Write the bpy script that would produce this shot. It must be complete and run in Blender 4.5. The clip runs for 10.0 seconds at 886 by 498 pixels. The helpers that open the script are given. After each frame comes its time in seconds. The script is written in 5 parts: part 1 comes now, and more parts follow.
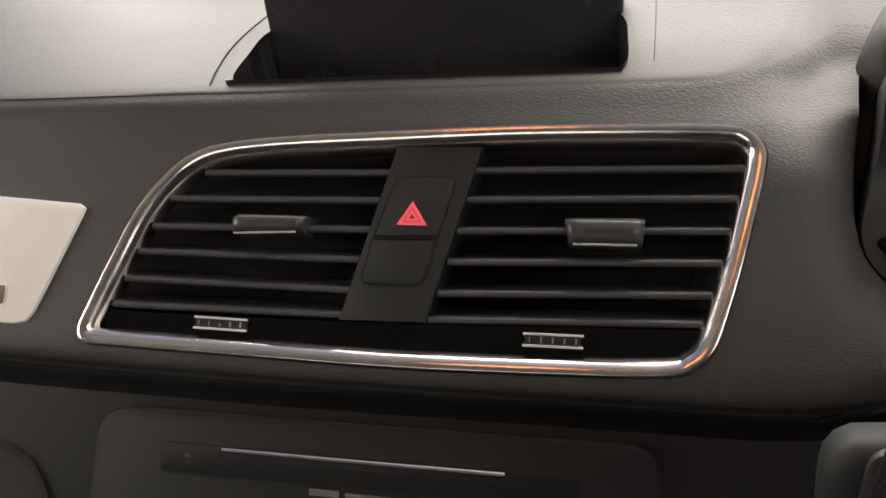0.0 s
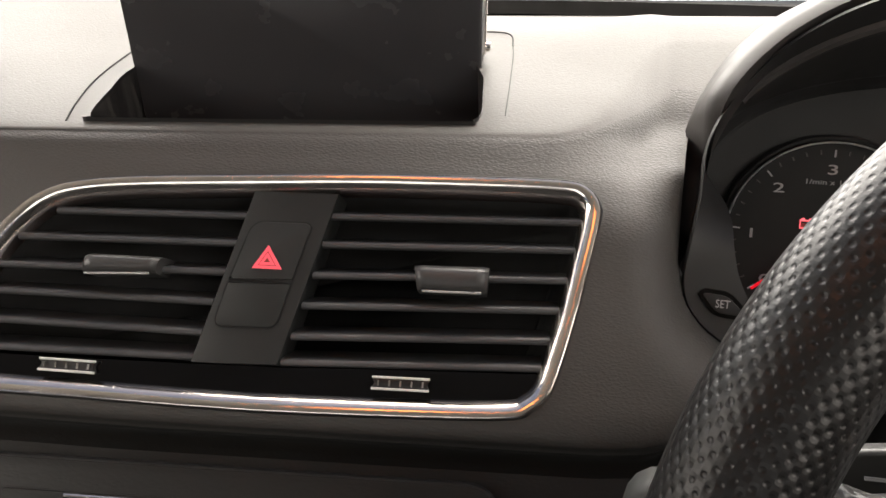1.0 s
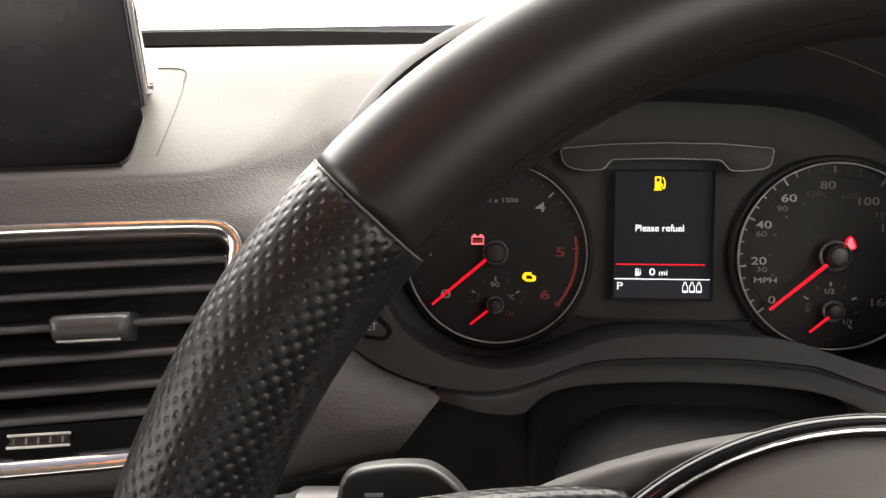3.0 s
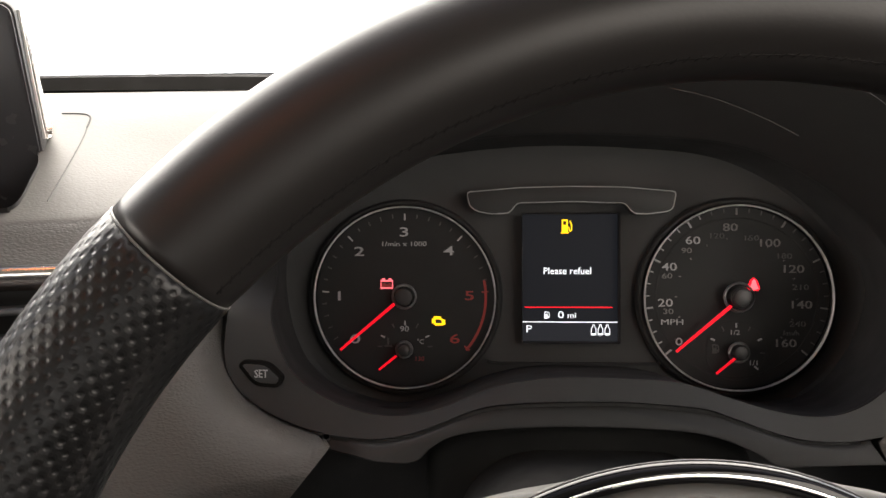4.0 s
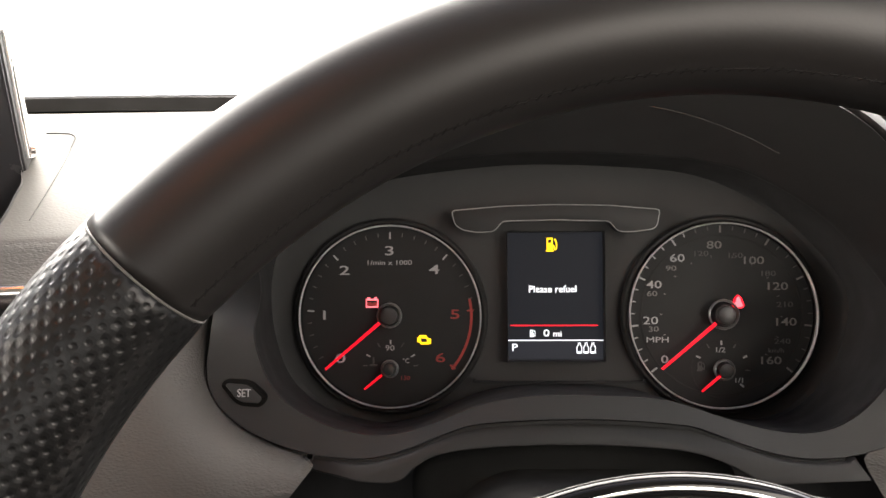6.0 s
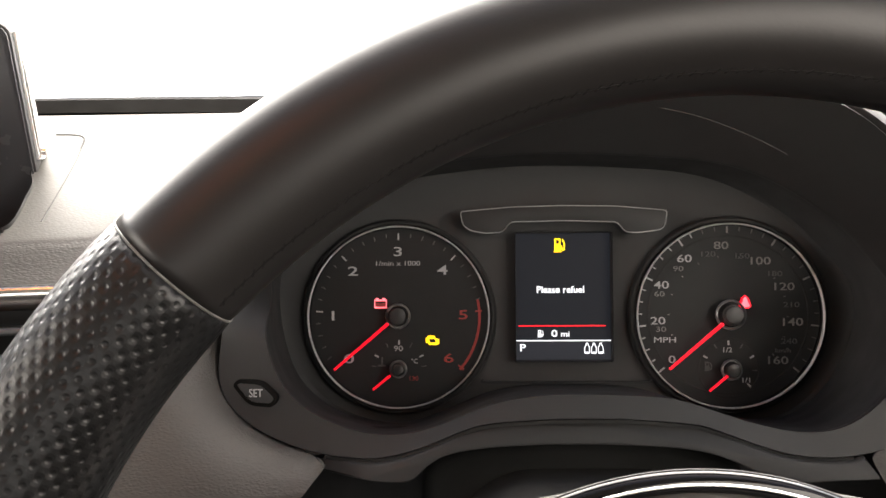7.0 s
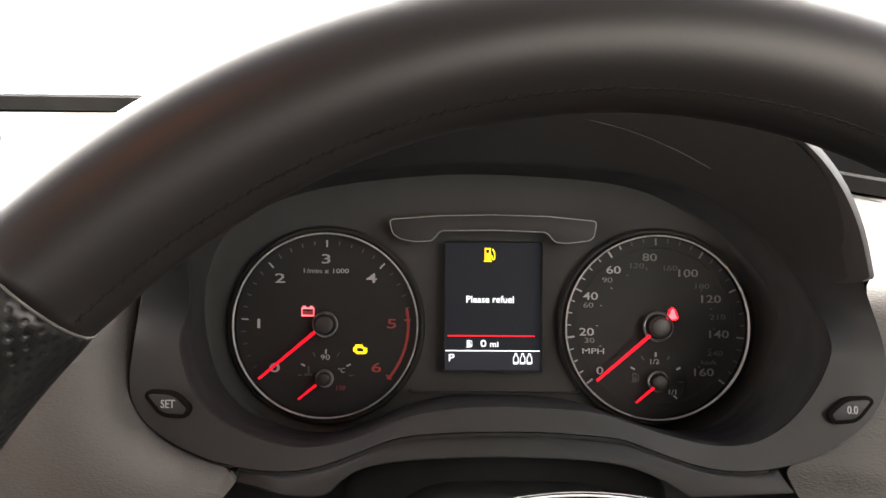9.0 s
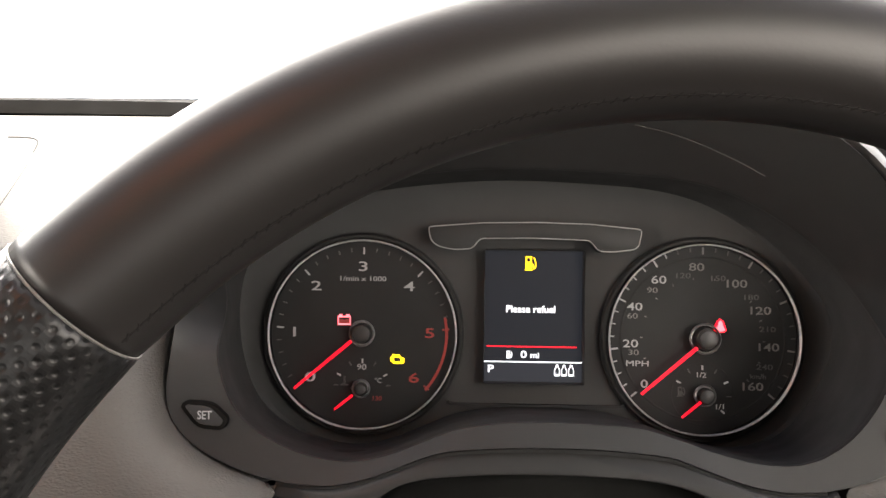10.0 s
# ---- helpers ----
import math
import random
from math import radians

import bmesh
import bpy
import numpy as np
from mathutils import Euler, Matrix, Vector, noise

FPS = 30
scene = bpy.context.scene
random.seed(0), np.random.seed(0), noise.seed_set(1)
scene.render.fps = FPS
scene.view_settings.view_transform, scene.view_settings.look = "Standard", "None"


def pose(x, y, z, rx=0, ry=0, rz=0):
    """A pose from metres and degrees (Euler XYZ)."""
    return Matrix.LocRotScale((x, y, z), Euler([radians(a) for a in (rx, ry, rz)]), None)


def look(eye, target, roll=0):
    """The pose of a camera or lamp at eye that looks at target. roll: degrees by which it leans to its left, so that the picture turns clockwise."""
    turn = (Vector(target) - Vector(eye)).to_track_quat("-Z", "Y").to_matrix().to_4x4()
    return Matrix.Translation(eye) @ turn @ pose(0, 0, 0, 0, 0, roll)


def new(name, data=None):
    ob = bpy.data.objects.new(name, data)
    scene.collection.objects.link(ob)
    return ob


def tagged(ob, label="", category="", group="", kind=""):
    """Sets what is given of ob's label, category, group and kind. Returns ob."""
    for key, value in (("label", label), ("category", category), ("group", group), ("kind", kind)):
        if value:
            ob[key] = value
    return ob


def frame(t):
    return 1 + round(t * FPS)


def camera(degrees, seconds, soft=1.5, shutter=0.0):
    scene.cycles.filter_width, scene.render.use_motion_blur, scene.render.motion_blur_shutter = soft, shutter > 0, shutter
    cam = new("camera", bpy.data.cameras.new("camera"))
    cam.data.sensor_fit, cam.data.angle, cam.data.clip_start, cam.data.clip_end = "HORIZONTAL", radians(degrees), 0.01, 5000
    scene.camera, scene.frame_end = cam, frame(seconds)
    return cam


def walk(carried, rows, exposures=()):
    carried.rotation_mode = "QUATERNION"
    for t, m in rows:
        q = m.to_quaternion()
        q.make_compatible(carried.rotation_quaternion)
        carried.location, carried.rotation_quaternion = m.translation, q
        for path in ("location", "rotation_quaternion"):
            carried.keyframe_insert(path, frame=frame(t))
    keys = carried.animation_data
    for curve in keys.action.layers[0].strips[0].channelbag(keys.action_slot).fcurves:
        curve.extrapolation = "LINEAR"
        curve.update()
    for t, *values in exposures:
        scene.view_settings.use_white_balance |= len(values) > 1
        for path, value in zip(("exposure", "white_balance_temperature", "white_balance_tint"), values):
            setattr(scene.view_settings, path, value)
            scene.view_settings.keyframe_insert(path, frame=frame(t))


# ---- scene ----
cam = camera(60.0, 10.0, soft=1.5)
# The instrument face is tilted back: CM takes its own frame (x right, y into the dials, z up the face) into the world.
CM = Matrix.Translation((0, 0, 1.05)) @ Matrix.Rotation(radians(-25), 4, "X")
PATH = [
    (0, (-0.104, -0.436, 0.006), (-0.884, 1.389, -0.243), 1.9),
    (0.1, (-0.1011, -0.4337, 0.0071), (-0.883, 1.391, -0.24), 2.1),
    (0.2, (-0.098, -0.431, 0.0084), (-0.855, 1.405, -0.228), 2.3),
    (0.3, (-0.0946, -0.4275, 0.01), (-0.802, 1.429, -0.223), 2.6),
    (0.5, (-0.089, -0.423, 0.012), (-0.728, 1.46, -0.202), 3.0),
    (0.6, (-0.0878, -0.4246, 0.0128), (-0.701, 1.47, -0.179), 3.3),
    (0.7, (-0.0872, -0.4282, 0.0145), (-0.674, 1.477, -0.146), 3.5),
    (0.8, (-0.0864, -0.4327, 0.0166), (-0.671, 1.473, -0.151), 3.7),
    (0.9, (-0.0846, -0.4364, 0.0183), (-0.662, 1.47, -0.159), 3.8),
    (1, (-0.081, -0.438, 0.019), (-0.629, 1.476, -0.165), 3.7),
    (1.1, (-0.073, -0.437, 0.019), (-0.591, 1.484, -0.167), 3.3),
    (1.2, (-0.061, -0.435, 0.02), (-0.55, 1.494, -0.178), 2.8),
    (1.3, (-0.05, -0.433, 0.02), (-0.478, 1.507, -0.172), 2.0),
    (1.4, (-0.035, -0.431, 0.021), (-0.406, 1.522, -0.175), 1.2),
    (1.5, (-0.025, -0.429, 0.021), (-0.36, 1.532, -0.177), 0.7),
    (1.8, (-0.02, -0.428, 0.021), (-0.31, 1.537, -0.195), 0.5),
    (2, (-0.02, -0.428, 0.02), (-0.309, 1.537, -0.215), 0.6),
    (2.2, (-0.0195, -0.429, 0.021), (-0.304, 1.538, -0.206), 0.7),
    (2.5, (-0.016, -0.432, 0.025), (-0.245, 1.546, -0.165), 1.2),
    (3, (0.009, -0.428, 0.031), (-0.17, 1.559, -0.104), 0.2),
    (3.2, (0.017, -0.428, 0.031), (-0.137, 1.564, -0.064), 0.1),
    (4.3, (0.05, -0.421, 0.03), (-0.056, 1.576, 0.008), -0.3),
    (4.5, (0.051, -0.42, 0.028), (-0.053, 1.577, 0.007), -0.4),
    (5, (0.049, -0.422, 0.031), (-0.052, 1.576, 0.031), -0.1),
    (5.5, (0.049, -0.422, 0.03), (-0.044, 1.575, 0.055), -0.2),
    (7, (0.042, -0.425, 0.029), (-0.039, 1.573, 0.068), -0.4),
    (7.5, (0.041, -0.425, 0.03), (-0.041, 1.573, 0.071), -0.3),
    (8, (0.042, -0.423, 0.03), (-0.03, 1.575, 0.066), -0.2),
    (8.5, (0.048, -0.424, 0.032), (0.007, 1.575, 0.049), 0.2),
    (9, (0.06, -0.42, 0.032), (0.076, 1.58, 0.079), 0.4),
    (9.3, (0.065, -0.412, 0.031), (0.035, 1.588, 0.063), 0.4),
    (9.5, (0.058, -0.41, 0.033), (0.058, 1.589, 0.067), 0.6),
    (9.7, (0.056, -0.41, 0.034), (0.044, 1.589, 0.085), 0.7),
    (10, (0.052, -0.41, 0.035), (0.004, 1.589, 0.088), 0.8),
]
EXPOSURES = [(0.0, 0.12), (0.5, 0.57), (1.0, 0.6), (1.5, 0.42), (2.0, 0.38), (2.5, 0.84), (3.0, 0.82), (4.5, 0.9), (5.0, 1.31), (5.5, 1.37), (7.0, 1.36), (7.5, 1.35), (8.0, 0.99), (8.5, 1.0), (9.0, 1.44), (9.2, 1.25), (9.5, 1.74), (9.7, 1.86), (10.0, 1.82)]
walk(cam, [(t, CM @ look(eye, target, roll)) for t, eye, target, roll in PATH], EXPOSURES)

# ---- world and light ----
world = bpy.data.worlds.new("sky")
scene.world = world
world.use_nodes = True
wn = world.node_tree
sky = wn.nodes.new("ShaderNodeTexSky")
sky.sky_type, sky.sun_disc, sky.sun_elevation, sky.sun_rotation = "NISHITA", False, radians(38), radians(20)
sky.dust_density, sky.ozone_density, sky.air_density = 10.0, 0.0, 0.6
wn.links.new(sky.outputs[0], wn.nodes["Background"].inputs[0])
wn.nodes["Background"].inputs[1].default_value = 0.14
sun = new("sun", bpy.data.lights.new("sun", "SUN"))
sun.data.energy, sun.data.angle, sun.data.color = 0.5, radians(20), (1.0, 0.95, 0.88)
sun.matrix_world = look((0, 0, 5), (0.9, -2.2, 2.4))


def area(name, eye, target, w, h, watts, color):
    ob = new(name, bpy.data.lights.new(name, "AREA"))
    ob.data.shape, ob.data.size, ob.data.size_y, ob.data.energy, ob.data.color = "RECTANGLE", w, h, watts, color
    ob.matrix_world = look(eye, target)
    return ob


# daylight through the windscreen, the two front side windows and the rear window
area("windscreen_daylight", (-0.18, 0.24, 1.39), (-0.18, -0.60, 1.12), 1.45, 0.46, 14.0, (1.0, 0.91, 0.80))
area("passenger_window_daylight", (-1.02, -0.55, 1.38), (0.0, -0.35, 1.10), 0.7, 0.32, 3.8, (1.0, 0.90, 0.79))
area("driver_window_daylight", (0.52, -0.60, 1.38), (-0.2, -0.30, 1.05), 0.6, 0.32, 2.8, (1.0, 0.90, 0.79))
area("rear_window_daylight", (-0.25, -2.27, 1.40), (-0.05, -0.10, 1.08), 1.2, 0.40, 3.0, (1.0, 0.93, 0.85))


# ---- materials ----
def material(name, color, rough=0.5, metal=0.0, spec=0.5, coat=0.0):
    m = bpy.data.materials.new(name)
    m.use_nodes = True
    b = m.node_tree.nodes["Principled BSDF"]
    b.inputs["Base Color"].default_value = (*color, 1)
    b.inputs["Roughness"].default_value = rough
    b.inputs["Metallic"].default_value = metal
    b.inputs["Specular IOR Level"].default_value = spec
    b.inputs["Coat Weight"].default_value = coat
    return m


def coords(m, uv=False):
    return m.node_tree.nodes.new("ShaderNodeTexCoord").outputs["UV" if uv else "Object"]


def add_noise(m, vec, scale, detail=3.0, rough=0.5):
    n = m.node_tree.nodes.new("ShaderNodeTexNoise")
    n.inputs["Scale"].default_value, n.inputs["Detail"].default_value, n.inputs["Roughness"].default_value = scale, detail, rough
    m.node_tree.links.new(vec, n.inputs["Vector"])
    return n.outputs["Fac"]


def ramp(m, fac, lo, hi, a=0.0, b=1.0):
    r = m.node_tree.nodes.new("ShaderNodeMapRange")
    r.inputs[1].default_value, r.inputs[2].default_value, r.inputs[3].default_value, r.inputs[4].default_value = lo, hi, a, b
    m.node_tree.links.new(fac, r.inputs[0])
    return r.outputs[0]


def tint(m, fac, dark, light):
    x = m.node_tree.nodes.new("ShaderNodeMix")
    x.data_type = "RGBA"
    x.inputs[6].default_value, x.inputs[7].default_value = (*dark, 1), (*light, 1)
    m.node_tree.links.new(fac, x.inputs[0])
    m.node_tree.links.new(x.outputs[2], m.node_tree.nodes["Principled BSDF"].inputs["Base Color"])


def relief(m, height, dist, strength=1.0, under=None):
    b = m.node_tree.nodes.new("ShaderNodeBump")
    b.inputs["Strength"].default_value, b.inputs["Distance"].default_value = strength, dist
    m.node_tree.links.new(height, b.inputs["Height"])
    if under:
        m.node_tree.links.new(under, b.inputs["Normal"])
    m.node_tree.links.new(b.outputs[0], m.node_tree.nodes["Principled BSDF"].inputs["Normal"])
    return b.outputs[0]


def roughness(m, fac, lo, hi):
    m.node_tree.links.new(ramp(m, fac, 0.3, 0.7, lo, hi), m.node_tree.nodes["Principled BSDF"].inputs["Roughness"])


def grained(name, dark, light, scale, depth, rlo, rhi, spec=0.5):
    """Moulded soft-touch skin: a wrinkled cell grain over broad soft wear."""
    m = material(name, light, rhi, 0, spec)
    v = coords(m)
    vor = m.node_tree.nodes.new("ShaderNodeTexVoronoi")
    vor.feature = "SMOOTH_F1"
    vor.inputs["Smoothness"].default_value = 0.6
    vor.inputs["Scale"].default_value = scale
    warp = m.node_tree.nodes.new("ShaderNodeVectorMath")
    warp.operation = "ADD"
    wob = m.node_tree.nodes.new("ShaderNodeTexNoise")
    wob.inputs["Scale"].default_value = scale * 0.6
    long = m.node_tree.nodes.new("ShaderNodeMapping")
    long.inputs["Scale"].default_value = (0.55, 1.0, 1.1)
    m.node_tree.links.new(v, long.inputs["Vector"])
    v = long.outputs[0]
    m.node_tree.links.new(v, wob.inputs["Vector"])
    sc = m.node_tree.nodes.new("ShaderNodeVectorMath")
    sc.operation = "SCALE"
    sc.inputs["Scale"].default_value = 1.2 / scale
    m.node_tree.links.new(wob.outputs["Color"], sc.inputs[0])
    m.node_tree.links.new(v, warp.inputs[0])
    m.node_tree.links.new(sc.outputs[0], warp.inputs[1])
    m.node_tree.links.new(warp.outputs[0], vor.inputs["Vector"])
    cell = ramp(m, vor.outputs["Distance"], 0.0, 0.8, 1.0, 0.0)
    broad = add_noise(m, v, 14, 4)
    fine = add_noise(m, v, scale * 2.5, 2)
    tint(m, broad, dark, light)
    roughness(m, broad, rlo, rhi)
    relief(m, cell, depth, 0.8, relief(m, fine, depth * 0.5, 0.5))
    return m


def smooth_plastic(name, color, rough=0.45, spec=0.5, coat=0.0, grain=900.0, depth=0.00004):
    m = material(name, color, rough, 0, spec, coat)
    v = coords(m)
    broad = add_noise(m, v, 18, 4)
    tint(m, broad, tuple(c * 0.82 for c in color), tuple(min(1, c * 1.15) for c in color))
    roughness(m, add_noise(m, v, 45, 5), rough * 0.88, min(1, rough * 1.12))
    relief(m, add_noise(m, v, grain, 2), depth, 0.5)
    return m


def glowing(name, color, strength, base=None, spec=0.2):
    m = material(name, base or color, 0.5, 0, spec)
    b = m.node_tree.nodes["Principled BSDF"]
    b.inputs["Emission Color"].default_value = (*color, 1)
    b.inputs["Emission Strength"].default_value = strength
    return m


def polished(name, color, rough):
    m = material(name, color, rough, 1.0)
    v = coords(m)
    roughness(m, add_noise(m, v, 60, 5), rough * 0.7, rough * 1.4)
    relief(m, add_noise(m, v, 120, 2), 0.00003, 0.3)
    return m


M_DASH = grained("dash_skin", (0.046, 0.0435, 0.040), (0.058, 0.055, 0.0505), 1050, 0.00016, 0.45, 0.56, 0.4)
# Paler copy of the dash skin: windscreen light put into the top's colour.
M_DASHTOP_LIT = grained("lit_dash_top_skin", (0.058, 0.055, 0.051), (0.070, 0.067, 0.0615), 1200, 0.00007, 0.46, 0.56, 0.4)
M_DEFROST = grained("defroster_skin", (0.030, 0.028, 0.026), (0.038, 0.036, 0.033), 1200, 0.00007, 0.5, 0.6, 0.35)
# Lower dash: a near-black skin copy that has its shade painted in.
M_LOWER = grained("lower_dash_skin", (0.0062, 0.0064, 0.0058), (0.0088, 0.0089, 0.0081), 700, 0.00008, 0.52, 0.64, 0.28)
M_HOOD = smooth_plastic("binnacle_skin", (0.034, 0.0315, 0.030), 0.52, 0.32)
M_BEZEL = smooth_plastic("bezel_plastic", (0.0198, 0.0198, 0.0195), 0.54, 0.36)
M_MASK = smooth_plastic("instrument_mask", (0.036, 0.036, 0.036), 0.7, 0.2)
M_PANEL = smooth_plastic("instrument_panel", (0.0195, 0.0196, 0.0196), 0.6, 0.28)
M_DIAL = smooth_plastic("dial_face", (0.0150, 0.0154, 0.0156), 0.6, 0.22)
M_BLACK = smooth_plastic("black_plastic", (0.017, 0.016, 0.016), 0.5)
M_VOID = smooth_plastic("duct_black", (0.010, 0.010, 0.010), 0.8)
M_SLAT = smooth_plastic("slat_plastic", (0.052, 0.0525, 0.0535), 0.34, 0.6)
M_SWITCH = smooth_plastic("switch_plastic", (0.0165, 0.0178, 0.0172), 0.62, 0.35)
M_TAB = smooth_plastic("tab_plastic", (0.045, 0.0445, 0.0435), 0.36)
M_GLOSS = smooth_plastic("piano_black", (0.0035, 0.0035, 0.004), 0.09, 0.28, 0.0, 40, 0.00002)
M_SCREEN = smooth_plastic("screen_glass", (0.034, 0.0335, 0.0355), 0.26, 0.4, 0.0, 40, 0.00001)
M_CHROME = polished("chrome", (0.86, 0.80, 0.75), 0.18)
M_CHROME_SOFT = polished("satin_chrome", (0.62, 0.60, 0.58), 0.28)
M_ALU = smooth_plastic("brushed_aluminium", (0.88, 0.85, 0.77), 0.38, 0.6, 0.0, 600, 0.00003)
M_GREY = smooth_plastic("grey_plastic", (0.027, 0.027, 0.026), 0.42)
M_COWL = smooth_plastic("cowl_rubber", (0.005, 0.0045, 0.004), 0.9, 0.1)
M_WARM = glowing("warm_lamp", (1.0, 0.27, 0.07), 3.8)
M_AIRBAG = grained("airbag_skin", (0.070, 0.069, 0.064), (0.084, 0.083, 0.077), 900, 0.00005, 0.48, 0.58)
M_LEATHER = grained("smooth_leather", (0.0088, 0.0079, 0.0076), (0.0118, 0.0104, 0.0098), 1500, 0.00001, 0.38, 0.46, 0.34)
M_SHROUD = smooth_plastic("hub_shroud_plastic", (0.054, 0.0535, 0.050), 0.6, 0.3)
M_SEAM = smooth_plastic("leather_edge", (0.09, 0.085, 0.08), 0.45)
M_LINE = smooth_plastic("joint_line", (0.006, 0.006, 0.006), 0.8)
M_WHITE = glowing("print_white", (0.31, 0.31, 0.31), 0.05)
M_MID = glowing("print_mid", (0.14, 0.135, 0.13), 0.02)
M_SILVER = smooth_plastic("silver_side", (0.70, 0.69, 0.66), 0.3, 0.8)
M_DIALRING = smooth_plastic("dial_ring_silver", (0.48, 0.475, 0.465), 0.28, 0.7)
M_HUBRING = smooth_plastic("hub_ring_grey", (0.13, 0.13, 0.128), 0.3, 0.8)
M_EDGE = smooth_plastic("visor_edge_grey", (0.27, 0.267, 0.262), 0.35, 0.7)
M_THREAD = smooth_plastic("black_thread", (0.0105, 0.0095, 0.0092), 0.9, 0.1)
M_GAITER = smooth_plastic("column_fabric", (0.0125, 0.0127, 0.0122), 0.85, 0.2, 0.0, 1400, 0.0001)
M_SATIN = smooth_plastic("satin_silver", (0.46, 0.455, 0.44), 0.3, 0.8)
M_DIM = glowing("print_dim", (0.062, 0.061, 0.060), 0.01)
M_REDPRINT = glowing("print_red", (0.25, 0.042, 0.036), 0.05)
M_NEEDLE = glowing("needle_red", (0.95, 0.006, 0.022), 0.42)
M_RED = glowing("lamp_red", (1.0, 0.006, 0.02), 0.8)
M_REDHOT = glowing("lamp_red_core", (1.0, 0.16, 0.19), 0.8)
M_AMBER = glowing("lamp_amber", (0.95, 0.60, 0.008), 0.85)
M_TEXT = glowing("display_text", (0.80, 0.82, 0.86), 0.75)
M_DISP = glowing("display_back", (0.0105, 0.0112, 0.0140), 0.55, (0.002, 0.002, 0.0025), 0.12)
M_DISPBAR = glowing("display_bar", (0.022, 0.0226, 0.027), 0.5, (0.003, 0.003, 0.004), 0.12)
M_HAZARD = glowing("hazard_red", (0.85, 0.10, 0.13), 0.35)
M_CABIN = smooth_plastic("cabin_lining", (0.18, 0.172, 0.158), 0.9)
M_CARPET = smooth_plastic("cabin_carpet", (0.02, 0.02, 0.02), 0.95)
M_GROUND = smooth_plastic("asphalt", (0.06, 0.06, 0.06), 0.9, 0.3, 0.0, 60, 0.003)
# Emission makes the added backdrop sheet as bright as daylight.
M_OUTSIDE = glowing("outside_glow", (0.9, 0.9, 0.9), 3.0)


HOLE_U, HOLE_V = 0.0041, 0.0018


def perforated():
    m = material("perforated_leather", (0.03, 0.028, 0.027), 0.38, 0, 0.32)
    nt = m.node_tree
    uv = coords(m, True)
    sep = nt.nodes.new("ShaderNodeSeparateXYZ")
    nt.links.new(uv, sep.inputs[0])

    def op(kind, a, b=None, c=None):
        n = nt.nodes.new("ShaderNodeMath")
        n.operation = kind
        for k, val in enumerate((a, b, c)):
            if val is None:
                continue
            if isinstance(val, (int, float)):
                n.inputs[k].default_value = val
            else:
                nt.links.new(val, n.inputs[k])
        return n.outputs[0]

    # staggered rows of punched holes in puffed leather
    row = op("FLOOR", sep.outputs[1])
    shift = op("MULTIPLY", op("MODULO", row, 2.0), 0.5)
    cx = op("SUBTRACT", op("FRACT", op("ADD", sep.outputs[0], shift)), 0.5)
    cy = op("SUBTRACT", op("FRACT", sep.outputs[1]), 0.5)
    mx, my = op("MULTIPLY", cx, HOLE_U * 1000), op("MULTIPLY", cy, HOLE_V * 1000)
    d = op("SQRT", op("ADD", op("MULTIPLY", mx, mx), op("MULTIPLY", my, my)))
    hole = ramp(m, d, 0.30, 0.46)
    v = coords(m)
    tint(m, hole, (0.0008, 0.0008, 0.0008), (0.0058, 0.0057, 0.0058))
    cell = add_noise(m, v, 1400, 3)
    dent, puff = ramp(m, d, 0.25, 0.75), ramp(m, d, 0.5, 1.5)
    relief(m, dent, 0.00012, 1.0, relief(m, puff, 0.00013, 0.9, relief(m, cell, 0.0001, 0.5)))
    roughness(m, add_noise(m, v, 60, 4), 0.34, 0.42)
    return m


M_PERF = perforated()


# ---- mesh helpers ----
def thing(name, label, category, group="", kind="", m=None):
    ob = new(name)
    ob.empty_display_size = 0.02
    ob.matrix_world = CM if m is None else m
    return tagged(ob, label, category, group, kind)


def mesh_from(name, bm, mat, smooth=True):
    bmesh.ops.recalc_face_normals(bm, faces=bm.faces)
    me = bpy.data.meshes.new(name)
    bm.to_mesh(me)
    bm.free()
    me.materials.append(mat)
    if smooth:
        me.polygons.foreach_set("use_smooth", [True] * len(me.polygons))
    return me


def part(name, bm, mat, parent, label="", smooth=True, sharp=35):
    me = mesh_from(name, bm, mat, smooth)
    if smooth and sharp:
        me.set_sharp_from_angle(angle=radians(sharp))
    ob = new(name, me)
    ob.parent = parent
    return tagged(ob, label)


def spline(points, n):
    """n points along a Catmull-Rom curve through the given ones (any dimension)."""
    p = np.array(points, float)
    p = np.vstack([2 * p[0] - p[1], p, 2 * p[-1] - p[-2]])
    seg = len(p) - 3
    out = []
    for k in range(n):
        s = min(k / (n - 1) * seg, seg - 1e-9)
        i = int(s)
        t = s - i
        a, b, c, d = p[i:i + 4]
        out.append(0.5 * (2 * b + (c - a) * t + (2 * a - 5 * b + 4 * c - d) * t * t + (3 * b - a - 3 * c + d) * t ** 3))
    return np.array(out)


def closed_spline(points, n):
    p = np.array(points, float)
    k = len(p)
    out = []
    for j in range(n):
        s = j / n * k
        i = int(s)
        t = s - i
        a, b, c, d = p[(i - 1) % k], p[i % k], p[(i + 1) % k], p[(i + 2) % k]
        out.append(0.5 * (2 * b + (c - a) * t + (2 * a - 5 * b + 4 * c - d) * t * t + (3 * b - a - 3 * c + d) * t ** 3))
    return np.array(out)


